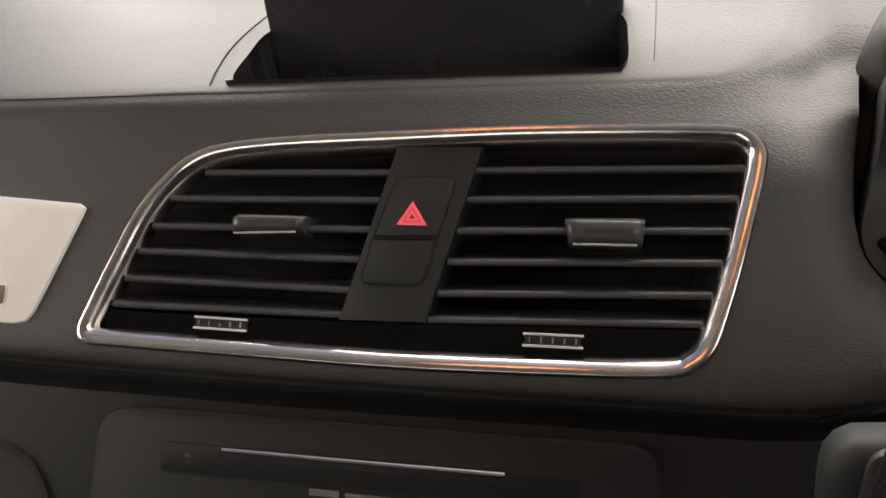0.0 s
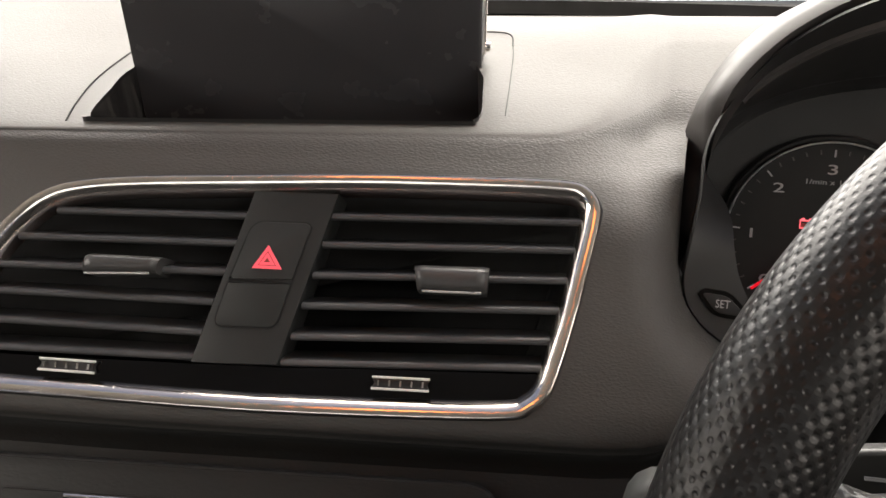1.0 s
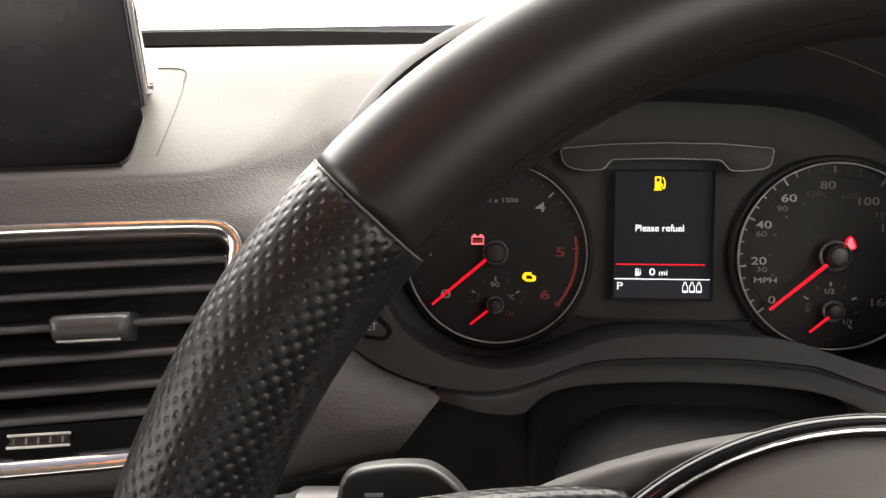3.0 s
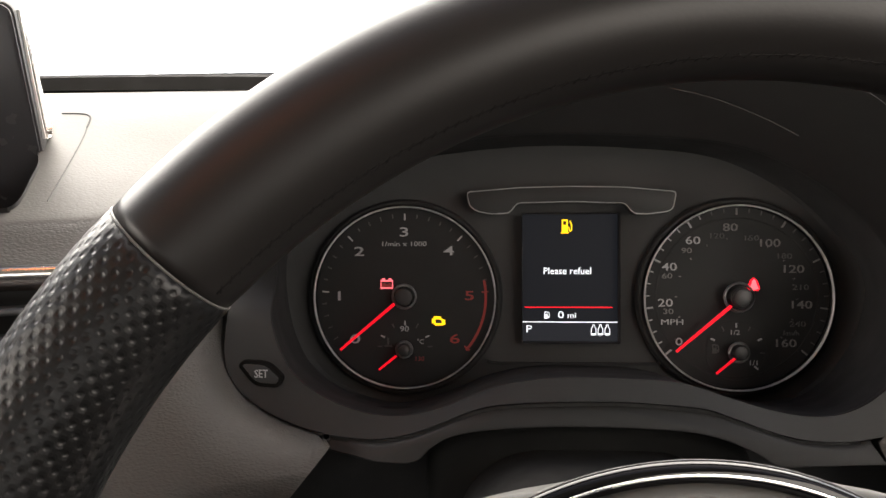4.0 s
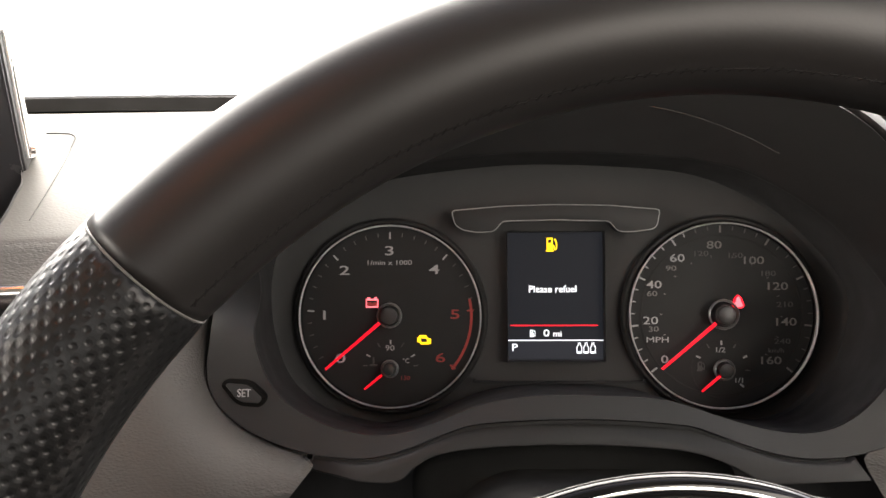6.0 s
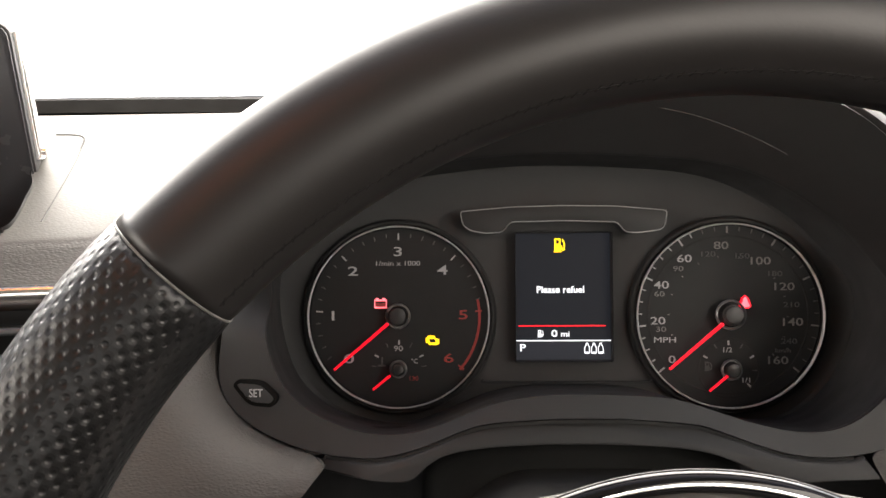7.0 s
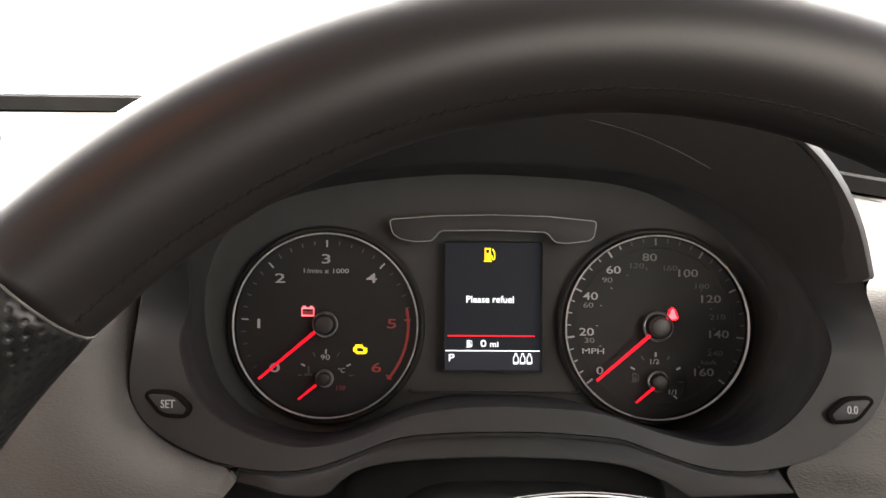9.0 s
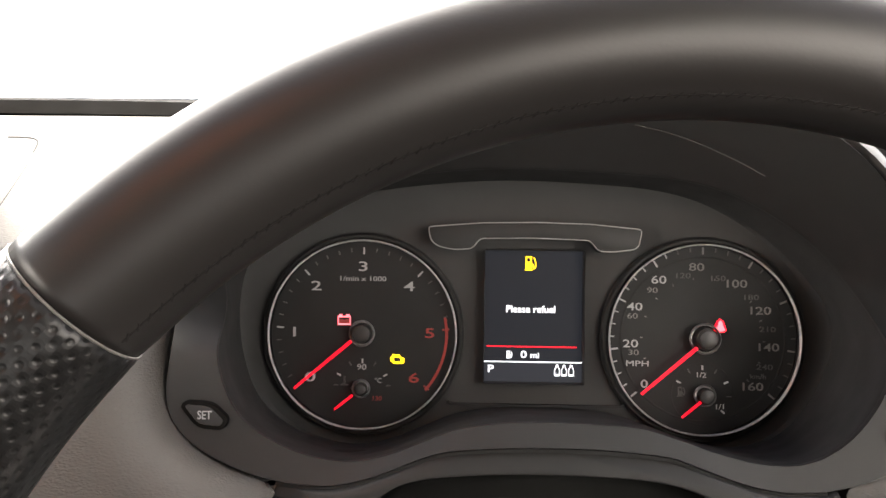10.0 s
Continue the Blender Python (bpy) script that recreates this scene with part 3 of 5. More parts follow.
# right of the instruments
st = []
for x in np.linspace(0.246, 0.548, 14):
    k = (x - 0.246) / 0.30
    prof = spline([(0.12 - 0.09 * k, 0.100 - 0.034 * k), (0.06 - 0.08 * k, 0.0765 - 0.030 * k), (-0.01 - 0.06 * k, 0.0485 - 0.022 * k), (-0.055 - 0.05 * k, 0.0315 - 0.015 * k), (-0.076 - 0.05 * k, 0.0185 - 0.012 * k), (-0.087 - 0.05 * k, -0.004), (-0.0885 - 0.05 * k, -0.03), (-0.0895 - 0.05 * k, -0.06), (-0.100 - 0.05 * k, -0.12), (-0.12 - 0.05 * k, -0.40)], 120)
    row = []
    for y, z in prof:
        b = float(np.interp(z, (-0.40, -0.12, -0.0834, -0.0560, -0.0530, -0.0493, -0.0414, -0.0327, -0.0223, -0.0154, 0.0069, 0.0245), (0.30, 0.245, 0.2245, 0.2110, 0.2110, 0.2220, 0.2375, 0.2480, 0.2540, 0.2553, 0.2510, 0.2455)))
        b += 0.016 * min(1.0, max(0.0, (y + 0.084) / 0.02))
        row.append((b + (x - 0.246) / 0.302 * (0.548 - b), y, z))
    st.append(row)
part("driver_side_pad", solid_loft(st, 0.22, False), M_DASH, dash, "dark grey grained skin beside the door")

vent_line = spline([(0.300, 0.085, 0.0848), (0.326, 0.060, 0.0738), (0.338, 0.045, 0.0668), (0.352, 0.022, 0.0565)], 24)
slot_v = part("defroster_vent", sweep(vent_line, 0.0045, 8, flat=0.35), M_LINE, dash, "dark defroster slot with pale vanes")
for k in range(3, 22, 4):
    c = vent_line[k]
    part("vane", sweep([c + np.array((-0.004, -0.002, 0.0014)), c + np.array((0.004, 0.002, 0.0024))], 0.0007, 6), M_SATIN, slot_v)

# windscreen base: a dark cowl strip, glass edge
cowl = [(-0.95, -0.02, 0.085), (-0.60, 0.09, 0.132), (-0.32, 0.12, 0.1405), (-0.12, 0.122, 0.1395), (0.08, 0.105, 0.127), (0.24, 0.085, 0.1015), (0.342, 0.058, 0.0775), (0.45, 0.0, 0.052)]
cw = spline(cowl, 80)
up = np.array([0, 0.42, 0.91])
rings = []
for p in cw:
    rings.append([p, p + up * 0.0118, p + up * 0.0125 + np.array([0, 0.012, 0.004]), p + np.array([0, 0.03, 0.0])])
strip_ob = part("windscreen_cowl", loft(rings, True, True, True), M_COWL, None, "", sharp=30)
strip_ob.matrix_world = CM
tagged(strip_ob, "matt black cowl strip along the foot of the windscreen", "cowl", kind="structure")

# ---- instrument binnacle ----
binnacle = thing("binnacle", "black hooded housing round the instruments", "instrument housing", kind="structure")
LOW_IN = [(-0.0527, 0.021), (-0.0524, 0.002), (-0.0449, -0.024), (-0.0305, -0.0369), (-0.0066, -0.0456), (0.0171, -0.0458), (0.0407, -0.0349), (0.0596, -0.0305), (0.0832, -0.0286), (0.1255, -0.0298), (0.1400, -0.0329),
          (0.1505, -0.0360), (0.1627, -0.0410), (0.1749, -0.0448), (0.1871, -0.0462), (0.1976, -0.0447), (0.2081, -0.0395), (0.2204, -0.0281), (0.2300, -0.0124), (0.2345, 0.0042), (0.2345, 0.0155)]
ARC = [(-0.070, 0.030), (-0.063, 0.0475), (-0.0496, 0.0618), (-0.0214, 0.0732), (0.0069, 0.0791), (0.0633, 0.0850), (0.1195, 0.0840), (0.1754, 0.0772), (0.2173, 0.0551), (0.241, 0.030)]
outer = polar(LOW_OUT + [(-0.0690, 0.000), (-0.0672, 0.012), (-0.0662, 0.022), (0.2530, 0.0), (0.2490, 0.012)] + [(x, z) for x, z in arch(0.158, 0.115) if z > 0.03], 1)
opening = polar(LOW_IN + ARC, 2)
mask = polar([(CX + (x - CX) * 1.10, CZ + (z - CZ) * 1.22) for x, z in LOW_IN] + [(CX + (x - CX) * 0.97, CZ + (z - CZ) * 0.97) for x, z in ARC])


def lean(z, lo, hi, z0=0.0, z1=0.045):
    k = min(1, max(0, (z - z0) / (z1 - z0)))
    k = k * k * (3 - 2 * k)
    return lo + (hi - lo) * k


fr = [(x, lean(z, -0.090, -0.085), z) for x, z in outer]
op = [(x, lean(z, -0.086, -0.030, -0.005, 0.04), z) for x, z in opening]
mk = [(x, 0.0015, z) for x, z in mask]


def mix(a, b, t, bulge=0.0):
    return [tuple(np.array(p) * (1 - t) + np.array(q) * t + np.array((0, -bulge * math.sin(math.pi * t), 0))) for p, q in zip(a, b)]


back_fr = [(x, y + 0.05, z) for x, y, z in fr]
rolled = [(CX + (x - CX) * 1.006, y + 0.002, CZ + (z - CZ) * 1.012) for x, y, z in fr]
part("bezel", loft([back_fr, rolled, fr, mix(fr, op, 0.15), mix(fr, op, 0.5), mix(fr, op, 0.965), op, mix(op, mk, 0.015), mix(op, mk, 0.06)], True), M_BEZEL, binnacle, "dark grey bezel with two rounded lobes")
part("instrument_well", loft([mix(op, mk, 0.05), mix(op, mk, 0.3), mix(op, mk, 0.7), mk, [(x * 0.98 + CX * 0.02, 0.003, z) for x, y, z in mk]], True, False, True), M_MASK, binnacle, "black well round the dials")

# the hood itself: front roll, crown running back to the windscreen
rings = []
inner = arch(0.157, 0.113, 2.5, 60)
for y, half, top, p in ((-0.080, 0.157, 0.113, 2.5), (-0.090, 0.159, 0.116, 2.5), (-0.0945, 0.1625, 0.120, 2.5), (-0.091, 0.1665, 0.1245, 2.5), (-0.080, 0.1695, 0.128, 2.5), (-0.05, 0.171, 0.1345, 2.5), (0.0, 0.172, 0.142, 2.6), (0.05, 0.173, 0.144, 2.8), (0.12, 0.174, 0.1405, 3.2)):
    a = arch(half, top, p, 60)
    row = []
    for (x, z), (xi, zi) in zip(a, inner):
        yy = y + 0.018 * max(0, z / top) ** 2
        if x > CX:
            x -= min(0.004, max(0.0, (half - 0.157) * 0.8)) * ((x - CX) / half) ** 2
            low = max(0.0, 0.030 - z) / 0.030
            x, yy, z = x - 0.002 * low ** 2, yy + 0.010 * low ** 2, z + 0.026 * low
        else:
            x += 0.003 * ((CX - x) / half) ** 2
            # the lip narrows to a point and sinks behind the bezel
            g = min(1.0, max(0.0, (z - 0.030) / 0.036))
            g = g * g * (3 - 2 * g)
            if y < -0.06:
                x, yy, z = xi + 0.003 + (x - xi - 0.003) * g, yy + 0.030 * (1 - g), zi + (z - zi) * g
        row.append((x, yy, z))
    rings.append(row)
part("hood", loft(rings, False), M_HOOD, binnacle, "black soft-grained hood", sharp=50)

part("hood_crease", sweep([(x, -0.062, z) for x, z in spline([(0.112, 0.1045), (0.128, 0.1020), (0.150, 0.0965), (0.172, 0.0875), (0.188, 0.0790)], 24)], 0.0003, 8), M_HOOD, binnacle, "soft crease in the hood lining")
fold = [p for p, q in zip(mix(fr, op, 0.30), opening) if -0.050 < q[0] < 0.085 and q[1] > 0.03]
part("hood_fold", sweep(fold, 0.0034, 10), M_HOOD, binnacle, "rounded fold in the hood lining")

# trim under the bezel, down to the column opening
LOWER = [(-0.0345, -0.0500), (-0.0410, -0.0612), (-0.0264, -0.0618), (-0.0110, -0.0634), (0.0080, -0.0645), (0.0155, -0.0631), (0.0211, -0.0582), (0.0304, -0.0537), (0.0490, -0.0508), (0.0819, -0.0494), (0.1179, -0.0501), (0.1396, -0.0523), (0.1552, -0.0574), (0.1673, -0.0642), (0.2110, -0.0625), (0.2065, -0.0538)]
seam_line = sorted((x, z) for x, z in outer if z < -0.033 and -0.0345 < x < 0.207)
band = [(x, z - 0.0018) for x, z in seam_line]
trim_line = [tuple(q) for q in spline(LOWER[3:14], 50)]
trim_line = LOWER[:3] + trim_line + LOWER[14:] + band[::-1]
bm = prism(trim_line, -0.0865, -0.06, 0.001)
for v in bm.verts:
    if v.co.y < -0.07:
        v.co.y -= 0.42 * max(0.0, -0.040 - v.co.z) * min(1.0, max(0.0, (v.co.x + 0.024) / 0.02))
part("column_trim", bm, M_BEZEL, binnacle, "dark grey trim over the column opening")
part("joint_line", strip([(x, z - 0.0015) for x, z in seam_line], 0.0015, -0.0890, -0.08), M_LINE, binnacle, "dark joint line under the bezel")
# A flat black sheet stands in for the shade inside the opening.
part("column_shade_sheet", prism([(-0.06, -0.42), (-0.06, -0.052), (0.25, -0.052), (0.25, -0.42)], -0.052, -0.04), M_VOID, binnacle, "black sheet for the shade in the opening round the steering column", smooth=False)
gaiter = round_poly([(0.0165, -0.42), (0.0165, -0.0655), (0.036, -0.0535), (0.090, -0.0500), (0.142, -0.0535), (0.168, -0.0655), (0.180, -0.42)], 0.010)
part("column_gaiter", prism(gaiter, -0.066, -0.05, 0.008, 5), M_GAITER, binnacle, "dark cloth gaiter in the column opening")


# front courtesy lamp in the roof, the warm light that the chrome mirrors
lamp = thing("courtesy_lamp", "warm lit courtesy lamp in the roof lining", "roof lamp", m=Matrix.Translation((-0.19, -0.46, 1.66)))
bm = bmesh.new()
box(bm, -0.085, -0.055, -0.012, 0.085, 0.055, 0.0)
part("lamp_body", bm, M_GREY, lamp, smooth=False)
bm = bmesh.new()
box(bm, -0.075, -0.045, -0.016, 0.075, 0.045, -0.0125)
part("lens", bm, M_WARM, lamp, "warm glowing lens", smooth=False)


# ---- instruments ----
cluster = thing("instrument_cluster", "lit car instruments, two dials either side of a small display", "instruments")
S = 0.18 / 589.0


def f2(px, pz, cx, cy, ox=0.0):
    """Face place of a mark, from its offset on the drawing of the dials."""
    return ox + (px - cx) * S, (cy - pz) * S


def on_dial(r, deg, ox):
    return ox + r * math.cos(radians(deg)), r * math.sin(radians(deg))


def dial(name, ox, label):
    d = part(name, disc(ox, 0, 0.0492, 0.0, 0.004, 72), M_DIAL, cluster, label)
    part("chrome_ring", ring(ox, -0.004, 0, 0.0498, 0.00048, 120, 8, 3.0), M_DIALRING, d, "thin bright chrome ring")
    part("ring_groove", ring(ox, 0.0010, 0, 0.0521, 0.0021, 96, 10, 1.6), M_LINE, d, "black groove round the ring")
    return d


def hub(d, ox, oz, r, mat):
    part("hub", disc(ox, oz, r * 0.72, -0.0095, 0.0, 32, 0.0012), M_BLACK, d, "black needle hub")
    part("hub_ring", ring(ox, -0.005, oz, r * 0.92, 0.0007, 40, 8, 2.0), mat, d, "chrome ring round the hub")


def tick(d, ox, deg, r0, r1, w, mat, oz=0.0):
    a, b = on_dial(r0, deg, ox), on_dial(r1, deg, ox)
    part("tick", bar((a[0], a[1] + oz), (b[0], b[1] + oz), w, -0.0006, 0.0002), mat, d, smooth=False)


tach = dial("rev_counter", 0.0, "black dial numbered 0 to 6 with a red needle")
for k in range(31):
    deg = 219.4 - 258.8 * k / 30
    red = k > 24
    if k % 5 == 0:
        tick(tach, 0.0, deg, 0.0425, 0.0462, 0.0008, M_REDPRINT if red else M_WHITE)
    elif k < 26:
        tick(tach, 0.0, deg, 0.0440, 0.0462, 0.0006, M_DIM)
for txt, px, pz, red in (("0", 617, 643, 0), ("1", 588, 565, 0), ("2", 625, 484, 0), ("3", 707, 449, 0), ("4", 788, 483, 0), ("5", 825, 564, 1), ("6", 798, 642, 1)):
    x, z = f2(px, pz, 708, 566)
    letters("numeral", txt, x, z, 0.0072, M_REDPRINT if red else M_WHITE, tach, wide=1.72, bold=0.006)
letters("unit_mark", "1/min x 1000", *f2(706, 470, 708, 566), 0.0037, M_WHITE, tach, wide=1.30)
arcp = [on_dial(0.0447, a, 0.0) for a in np.linspace(12, -41, 24)]
part("red_band", strip(arcp, 0.0014, -0.0005, 0.0002), M_REDPRINT, tach, "red limit band")
part("needle", bar(f2(691, 577, 708, 566), f2(594, 659, 708, 566), 0.0017, -0.0078, -0.0068, 0.0012), M_NEEDLE, tach, "lit red needle")
hub(tach, 0.0, 0.0006, 0.0068, M_HUBRING)
sub = f2(708, 659, 708, 566)
part("temperature_needle", bar(f2(694, 670, 708, 566), f2(663, 695, 708, 566), 0.0013, -0.0064, -0.0056, 0.0010), M_NEEDLE, tach, "short lit red needle")
hub(tach, sub[0], sub[1], 0.0046, M_HUBRING)
letters("numeral", "90", *f2(707, 624, 708, 566), 0.0042, M_WHITE, tach, wide=1.25)
letters("unit_mark", "\u00b0C", *f2(736, 647, 708, 566), 0.0036, M_WHITE, tach)
for deg, w in ((90, 0.0008), (62, 0.0005), (118, 0.0005), (28, 0.0008), (152, 0.0008), (4, 0.0005), (176, 0.0005)):
    tick(tach, sub[0], deg, 0.0128, 0.0152, w, M_WHITE if w > 0.0006 else M_DIM, sub[1])
part("thermometer_mark", bar(f2(677, 640, 708, 566), f2(677, 656, 708, 566), 0.0009, -0.0006, 0.0002), M_DIM, tach, smooth=False)
part("thermometer_base", bar(f2(670, 655, 708, 566), f2(684, 655, 708, 566), 0.0009, -0.0006, 0.0002), M_DIM, tach, smooth=False)
letters("numeral", "130", *f2(734, 678, 708, 566), 0.0034, M_REDPRINT, tach, wide=1.1)

# warning lamps
bat = [f2(*q, 708, 566) for q in ((664.5, 536.5), (685.5, 536.5), (685.5, 549.5), (664.5, 549.5))]
lamp = part("battery_lamp", sweep([(x, -0.0005, z) for x, z in bat], 0.00048, 6, True), M_REDHOT, tach, "lit red battery lamp", smooth=False)
for px in (669, 681):
    part("battery_pole", bar(f2(px - 2.5, 534, 708, 566), f2(px + 2.5, 534, 708, 566), 0.0010, -0.0009, 0.0002), M_REDHOT, lamp, smooth=False)
part("lamp_core", prism([f2(*q, 708, 566) for q in ((666, 541), (672, 541), (675, 543), (678, 541), (684, 541), (684, 548), (666, 548))], -0.0006, 0.0001), M_REDPRINT, lamp, smooth=False)
eng = [(757, 605), (760, 605), (760, 601), (773, 601), (773, 604), (778, 607), (781, 607), (781, 615), (777, 617), (763, 617), (760, 613), (757, 613)]
part("engine_lamp", prism([f2(*q, 708, 566) for q in eng], -0.0009, 0.0002), M_AMBER, tach, "lit amber engine lamp", smooth=False)
part("lamp_core", prism([f2(*q, 708, 566) for q in ((763, 606), (772, 606), (775, 609), (775, 613), (764, 613))], -0.0012, -0.0008), M_BLACK, tach, smooth=False)

speedo = dial("speedometer", 0.18, "black dial marked to 160 MPH with a red needle")
part("inner_step", ring(0.18, 0.0002, 0, 0.0432, 0.0007, 96, 8, 0.6), M_LINE, speedo, "fine moulded step round the dial face")
part("gauge_step", ring(0.18, 0.0002, -0.0290, 0.0163, 0.0006, 64, 8, 0.6), M_LINE, speedo, "fine moulded step round the fuel gauge")
# Right-hand marks take dimmer print tones: the fall of light put into colour.
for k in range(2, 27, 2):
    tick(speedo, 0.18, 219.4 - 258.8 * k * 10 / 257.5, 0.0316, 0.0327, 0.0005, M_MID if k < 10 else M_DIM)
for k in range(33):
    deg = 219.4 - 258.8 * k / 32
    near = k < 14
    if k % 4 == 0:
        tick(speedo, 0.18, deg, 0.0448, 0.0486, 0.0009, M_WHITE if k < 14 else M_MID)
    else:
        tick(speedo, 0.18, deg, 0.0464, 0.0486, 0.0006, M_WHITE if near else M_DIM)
# Numerals right of centre are painted dimmer for the weaker light there.
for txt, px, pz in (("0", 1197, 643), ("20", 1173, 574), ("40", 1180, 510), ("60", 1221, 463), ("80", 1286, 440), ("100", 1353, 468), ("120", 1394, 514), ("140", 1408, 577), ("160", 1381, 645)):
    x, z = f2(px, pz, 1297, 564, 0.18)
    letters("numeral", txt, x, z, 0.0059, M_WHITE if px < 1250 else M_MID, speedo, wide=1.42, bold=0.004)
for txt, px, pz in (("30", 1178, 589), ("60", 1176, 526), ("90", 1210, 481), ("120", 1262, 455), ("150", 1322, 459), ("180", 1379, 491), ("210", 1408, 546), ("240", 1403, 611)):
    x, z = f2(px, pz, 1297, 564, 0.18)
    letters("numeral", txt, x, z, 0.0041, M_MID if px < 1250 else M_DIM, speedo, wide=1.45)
letters("unit_mark", "MPH", *f2(1185, 608, 1297, 564, 0.18), 0.0042, M_WHITE, speedo, wide=1.5)
letters("unit_mark", "km/h", *f2(1392, 627, 1297, 564, 0.18), 0.0034, M_DIM, speedo, wide=1.25)
part("needle", bar(f2(1281, 577, 1297, 564, 0.18), f2(1187, 657, 1297, 564, 0.18), 0.0017, -0.0078, -0.0068, 0.0012), M_NEEDLE, speedo, "lit red needle")
hub(speedo, 0.18, 0.0006, 0.0082, M_HUBRING)
part("hub_cap", disc(0.18, 0.0006, 0.0048, -0.0108, -0.009, 32, 0.0008), M_GREY, speedo, "grey hub cap")
sub = f2(1297, 659, 1297, 564, 0.18)
part("fuel_needle", bar(f2(1289, 669, 1297, 564, 0.18), f2(1257, 696, 1297, 564, 0.18), 0.0013, -0.0064, -0.0056, 0.0010), M_NEEDLE, speedo, "short lit red needle")
hub(speedo, sub[0], sub[1], 0.0055, M_HUBRING)
letters("numeral", "1/2", *f2(1294, 626, 1297, 564, 0.18), 0.0038, M_WHITE, speedo, wide=1.2)
letters("numeral", "1/1", *f2(1327, 680, 1297, 564, 0.18), 0.0038, M_WHITE, speedo, wide=1.2)
for deg, w in ((90, 0.0009), (60, 0.0006), (120, 0.0006), (27, 0.0009), (153, 0.0009), (-40, 0.0009), (-4, 0.0005)):
    tick(speedo, sub[0], deg, 0.0128, 0.0152, w, M_WHITE if w > 0.0007 else M_DIM, sub[1])


def pump(name, cx, cz, h, mat, parent, y0):
    """A petrol pump sign: a body with a window, a foot and a hose."""
    w = h * 0.72
    b = part(name, prism([(cx - w, cz - h), (cx - w, cz + h), (cx + w * 0.22, cz + h), (cx + w * 0.22, cz - h)], y0, y0 + 0.0006), mat, parent, smooth=False)
    part("pump_foot", bar((cx - w * 1.2, cz - h * 0.95), (cx + w * 0.42, cz - h * 0.95), h * 0.16, y0, y0 + 0.0006), mat, b, smooth=False)
    part("gauge_window", prism([(cx - w * 0.74, cz + h * 0.22), (cx - w * 0.74, cz + h * 0.76), (cx - w * 0.06, cz + h * 0.76), (cx - w * 0.06, cz + h * 0.22)], y0 - 0.0001, y0 + 0.0002), M_VOID, b, smooth=False)
    line = spline([(cx + w * 0.22, cz - h * 0.10), (cx + w * 0.48, cz - h * 0.18), (cx + w * 0.56, cz - h * 0.62), (cx + w * 0.80, cz - h * 0.74), (cx + w * 0.98, cz - h * 0.50), (cx + w * 0.98, cz + h * 0.25), (cx + w * 0.60, cz + h * 0.85)], 20)
    part("pump_hose", strip(line, h * 0.15, y0, y0 + 0.0006), mat, b, smooth=False)


pump("fuel_mark", *f2(1261, 655, 1297, 564, 0.18), 0.0024, M_DIM, speedo, -0.0007)
belt = [(1327, 528), (1333, 533), (1337, 543), (1338, 548), (1334, 552), (1320, 552), (1316, 548), (1317, 543), (1321, 533)]
blamp = part("belt_lamp", prism([f2(*q, 1297, 564, 0.18) for q in belt], -0.0007, 0.0002, 0.0004), M_RED, speedo, "lit red belt lamp", smooth=False)
belt = [(1327, 531), (1330, 534), (1331, 539), (1334, 545), (1335, 548), (1330, 550), (1324, 550), (1319, 548), (1320, 545), (1323, 539), (1324, 534)]
part("lamp_core", prism([f2(*q, 1297, 564, 0.18) for q in belt], -0.0010, -0.0006), M_REDHOT, blamp, "pale red lit core", smooth=False)

# display between the dials
def dial_side(ox, a0, a1):
    return [(ox + 0.0549 * math.cos(radians(a)), 0.0549 * math.sin(radians(a))) for a in np.linspace(a0, a1, 16)]


panel = [(0.0460, -0.0350), (0.1372, -0.0350)] + dial_side(0.18, 218, 124) + dial_side(0.0, 56, -38)
pan = part("display_panel", prism(round_poly(panel, [0.003, 0.003] + [0.0004] * 32, 3), -0.0050, 0.0014, 0.0010), M_PANEL, cluster, "dark grey raised panel round the display")
GLASS = rounded(0.0640, -0.0252, 0.1176, 0.0464, 0.0016)
cut(pan, [prism(GLASS, -0.02, 0.01)])
part("panel_shadow_line", strip(spline([(0.0455, -0.0345), (0.050, -0.0362), (0.0905, -0.0364), (0.134, -0.0362), (0.1385, -0.0345)], 24), 0.0012, -0.0022, 0.001), M_LINE, pan)
fram = part("display_frame", loft([[(x, y, z) for x, z in offset(GLASS, d)] for y, d in ((-0.0044, -0.0001), (-0.0050, -0.0003), (-0.0046, -0.0007), (0.0014, -0.0009))], True), M_LINE, cluster, "black frame of the lit display")
part("display_glass", prism(offset(GLASS, -0.0008), 0.0006, 0.0013), M_DISP, fram, "dark lit display", smooth=False)
YD = 0.0002
part("display_bar", prism([(0.0650, -0.0240), (0.1166, -0.0240), (0.1166, -0.0138), (0.0650, -0.0138)], 0.0004, 0.0010), M_DISPBAR, fram, smooth=False)
part("display_rule", bar((0.0648, -0.0136), (0.1168, -0.0136), 0.0005, YD, 0.0010), M_TEXT, fram, smooth=False)
part("display_rule", bar((0.0662, -0.0055), (0.1138, -0.0055), 0.0004, YD, 0.0010), M_RED, fram, smooth=False)
letters("message", "Please refuel", 0.0893, 0.0143, 0.0053, M_TEXT, fram, y=YD, wide=0.98, bold=0.004)
letters("message", "0", 0.0858, -0.0098, 0.0054, M_TEXT, fram, y=YD, wide=1.3, bold=0.004)
letters("message", "mi", 0.0917, -0.0101, 0.0044, M_TEXT, fram, y=YD, wide=1.15, bold=0.004)
letters("message", "P", 0.0683, -0.0176, 0.0056, M_TEXT, fram, y=YD, wide=1.25)
pump("fuel_warning", 0.0890, 0.0389, 0.0037, M_AMBER, fram, YD)
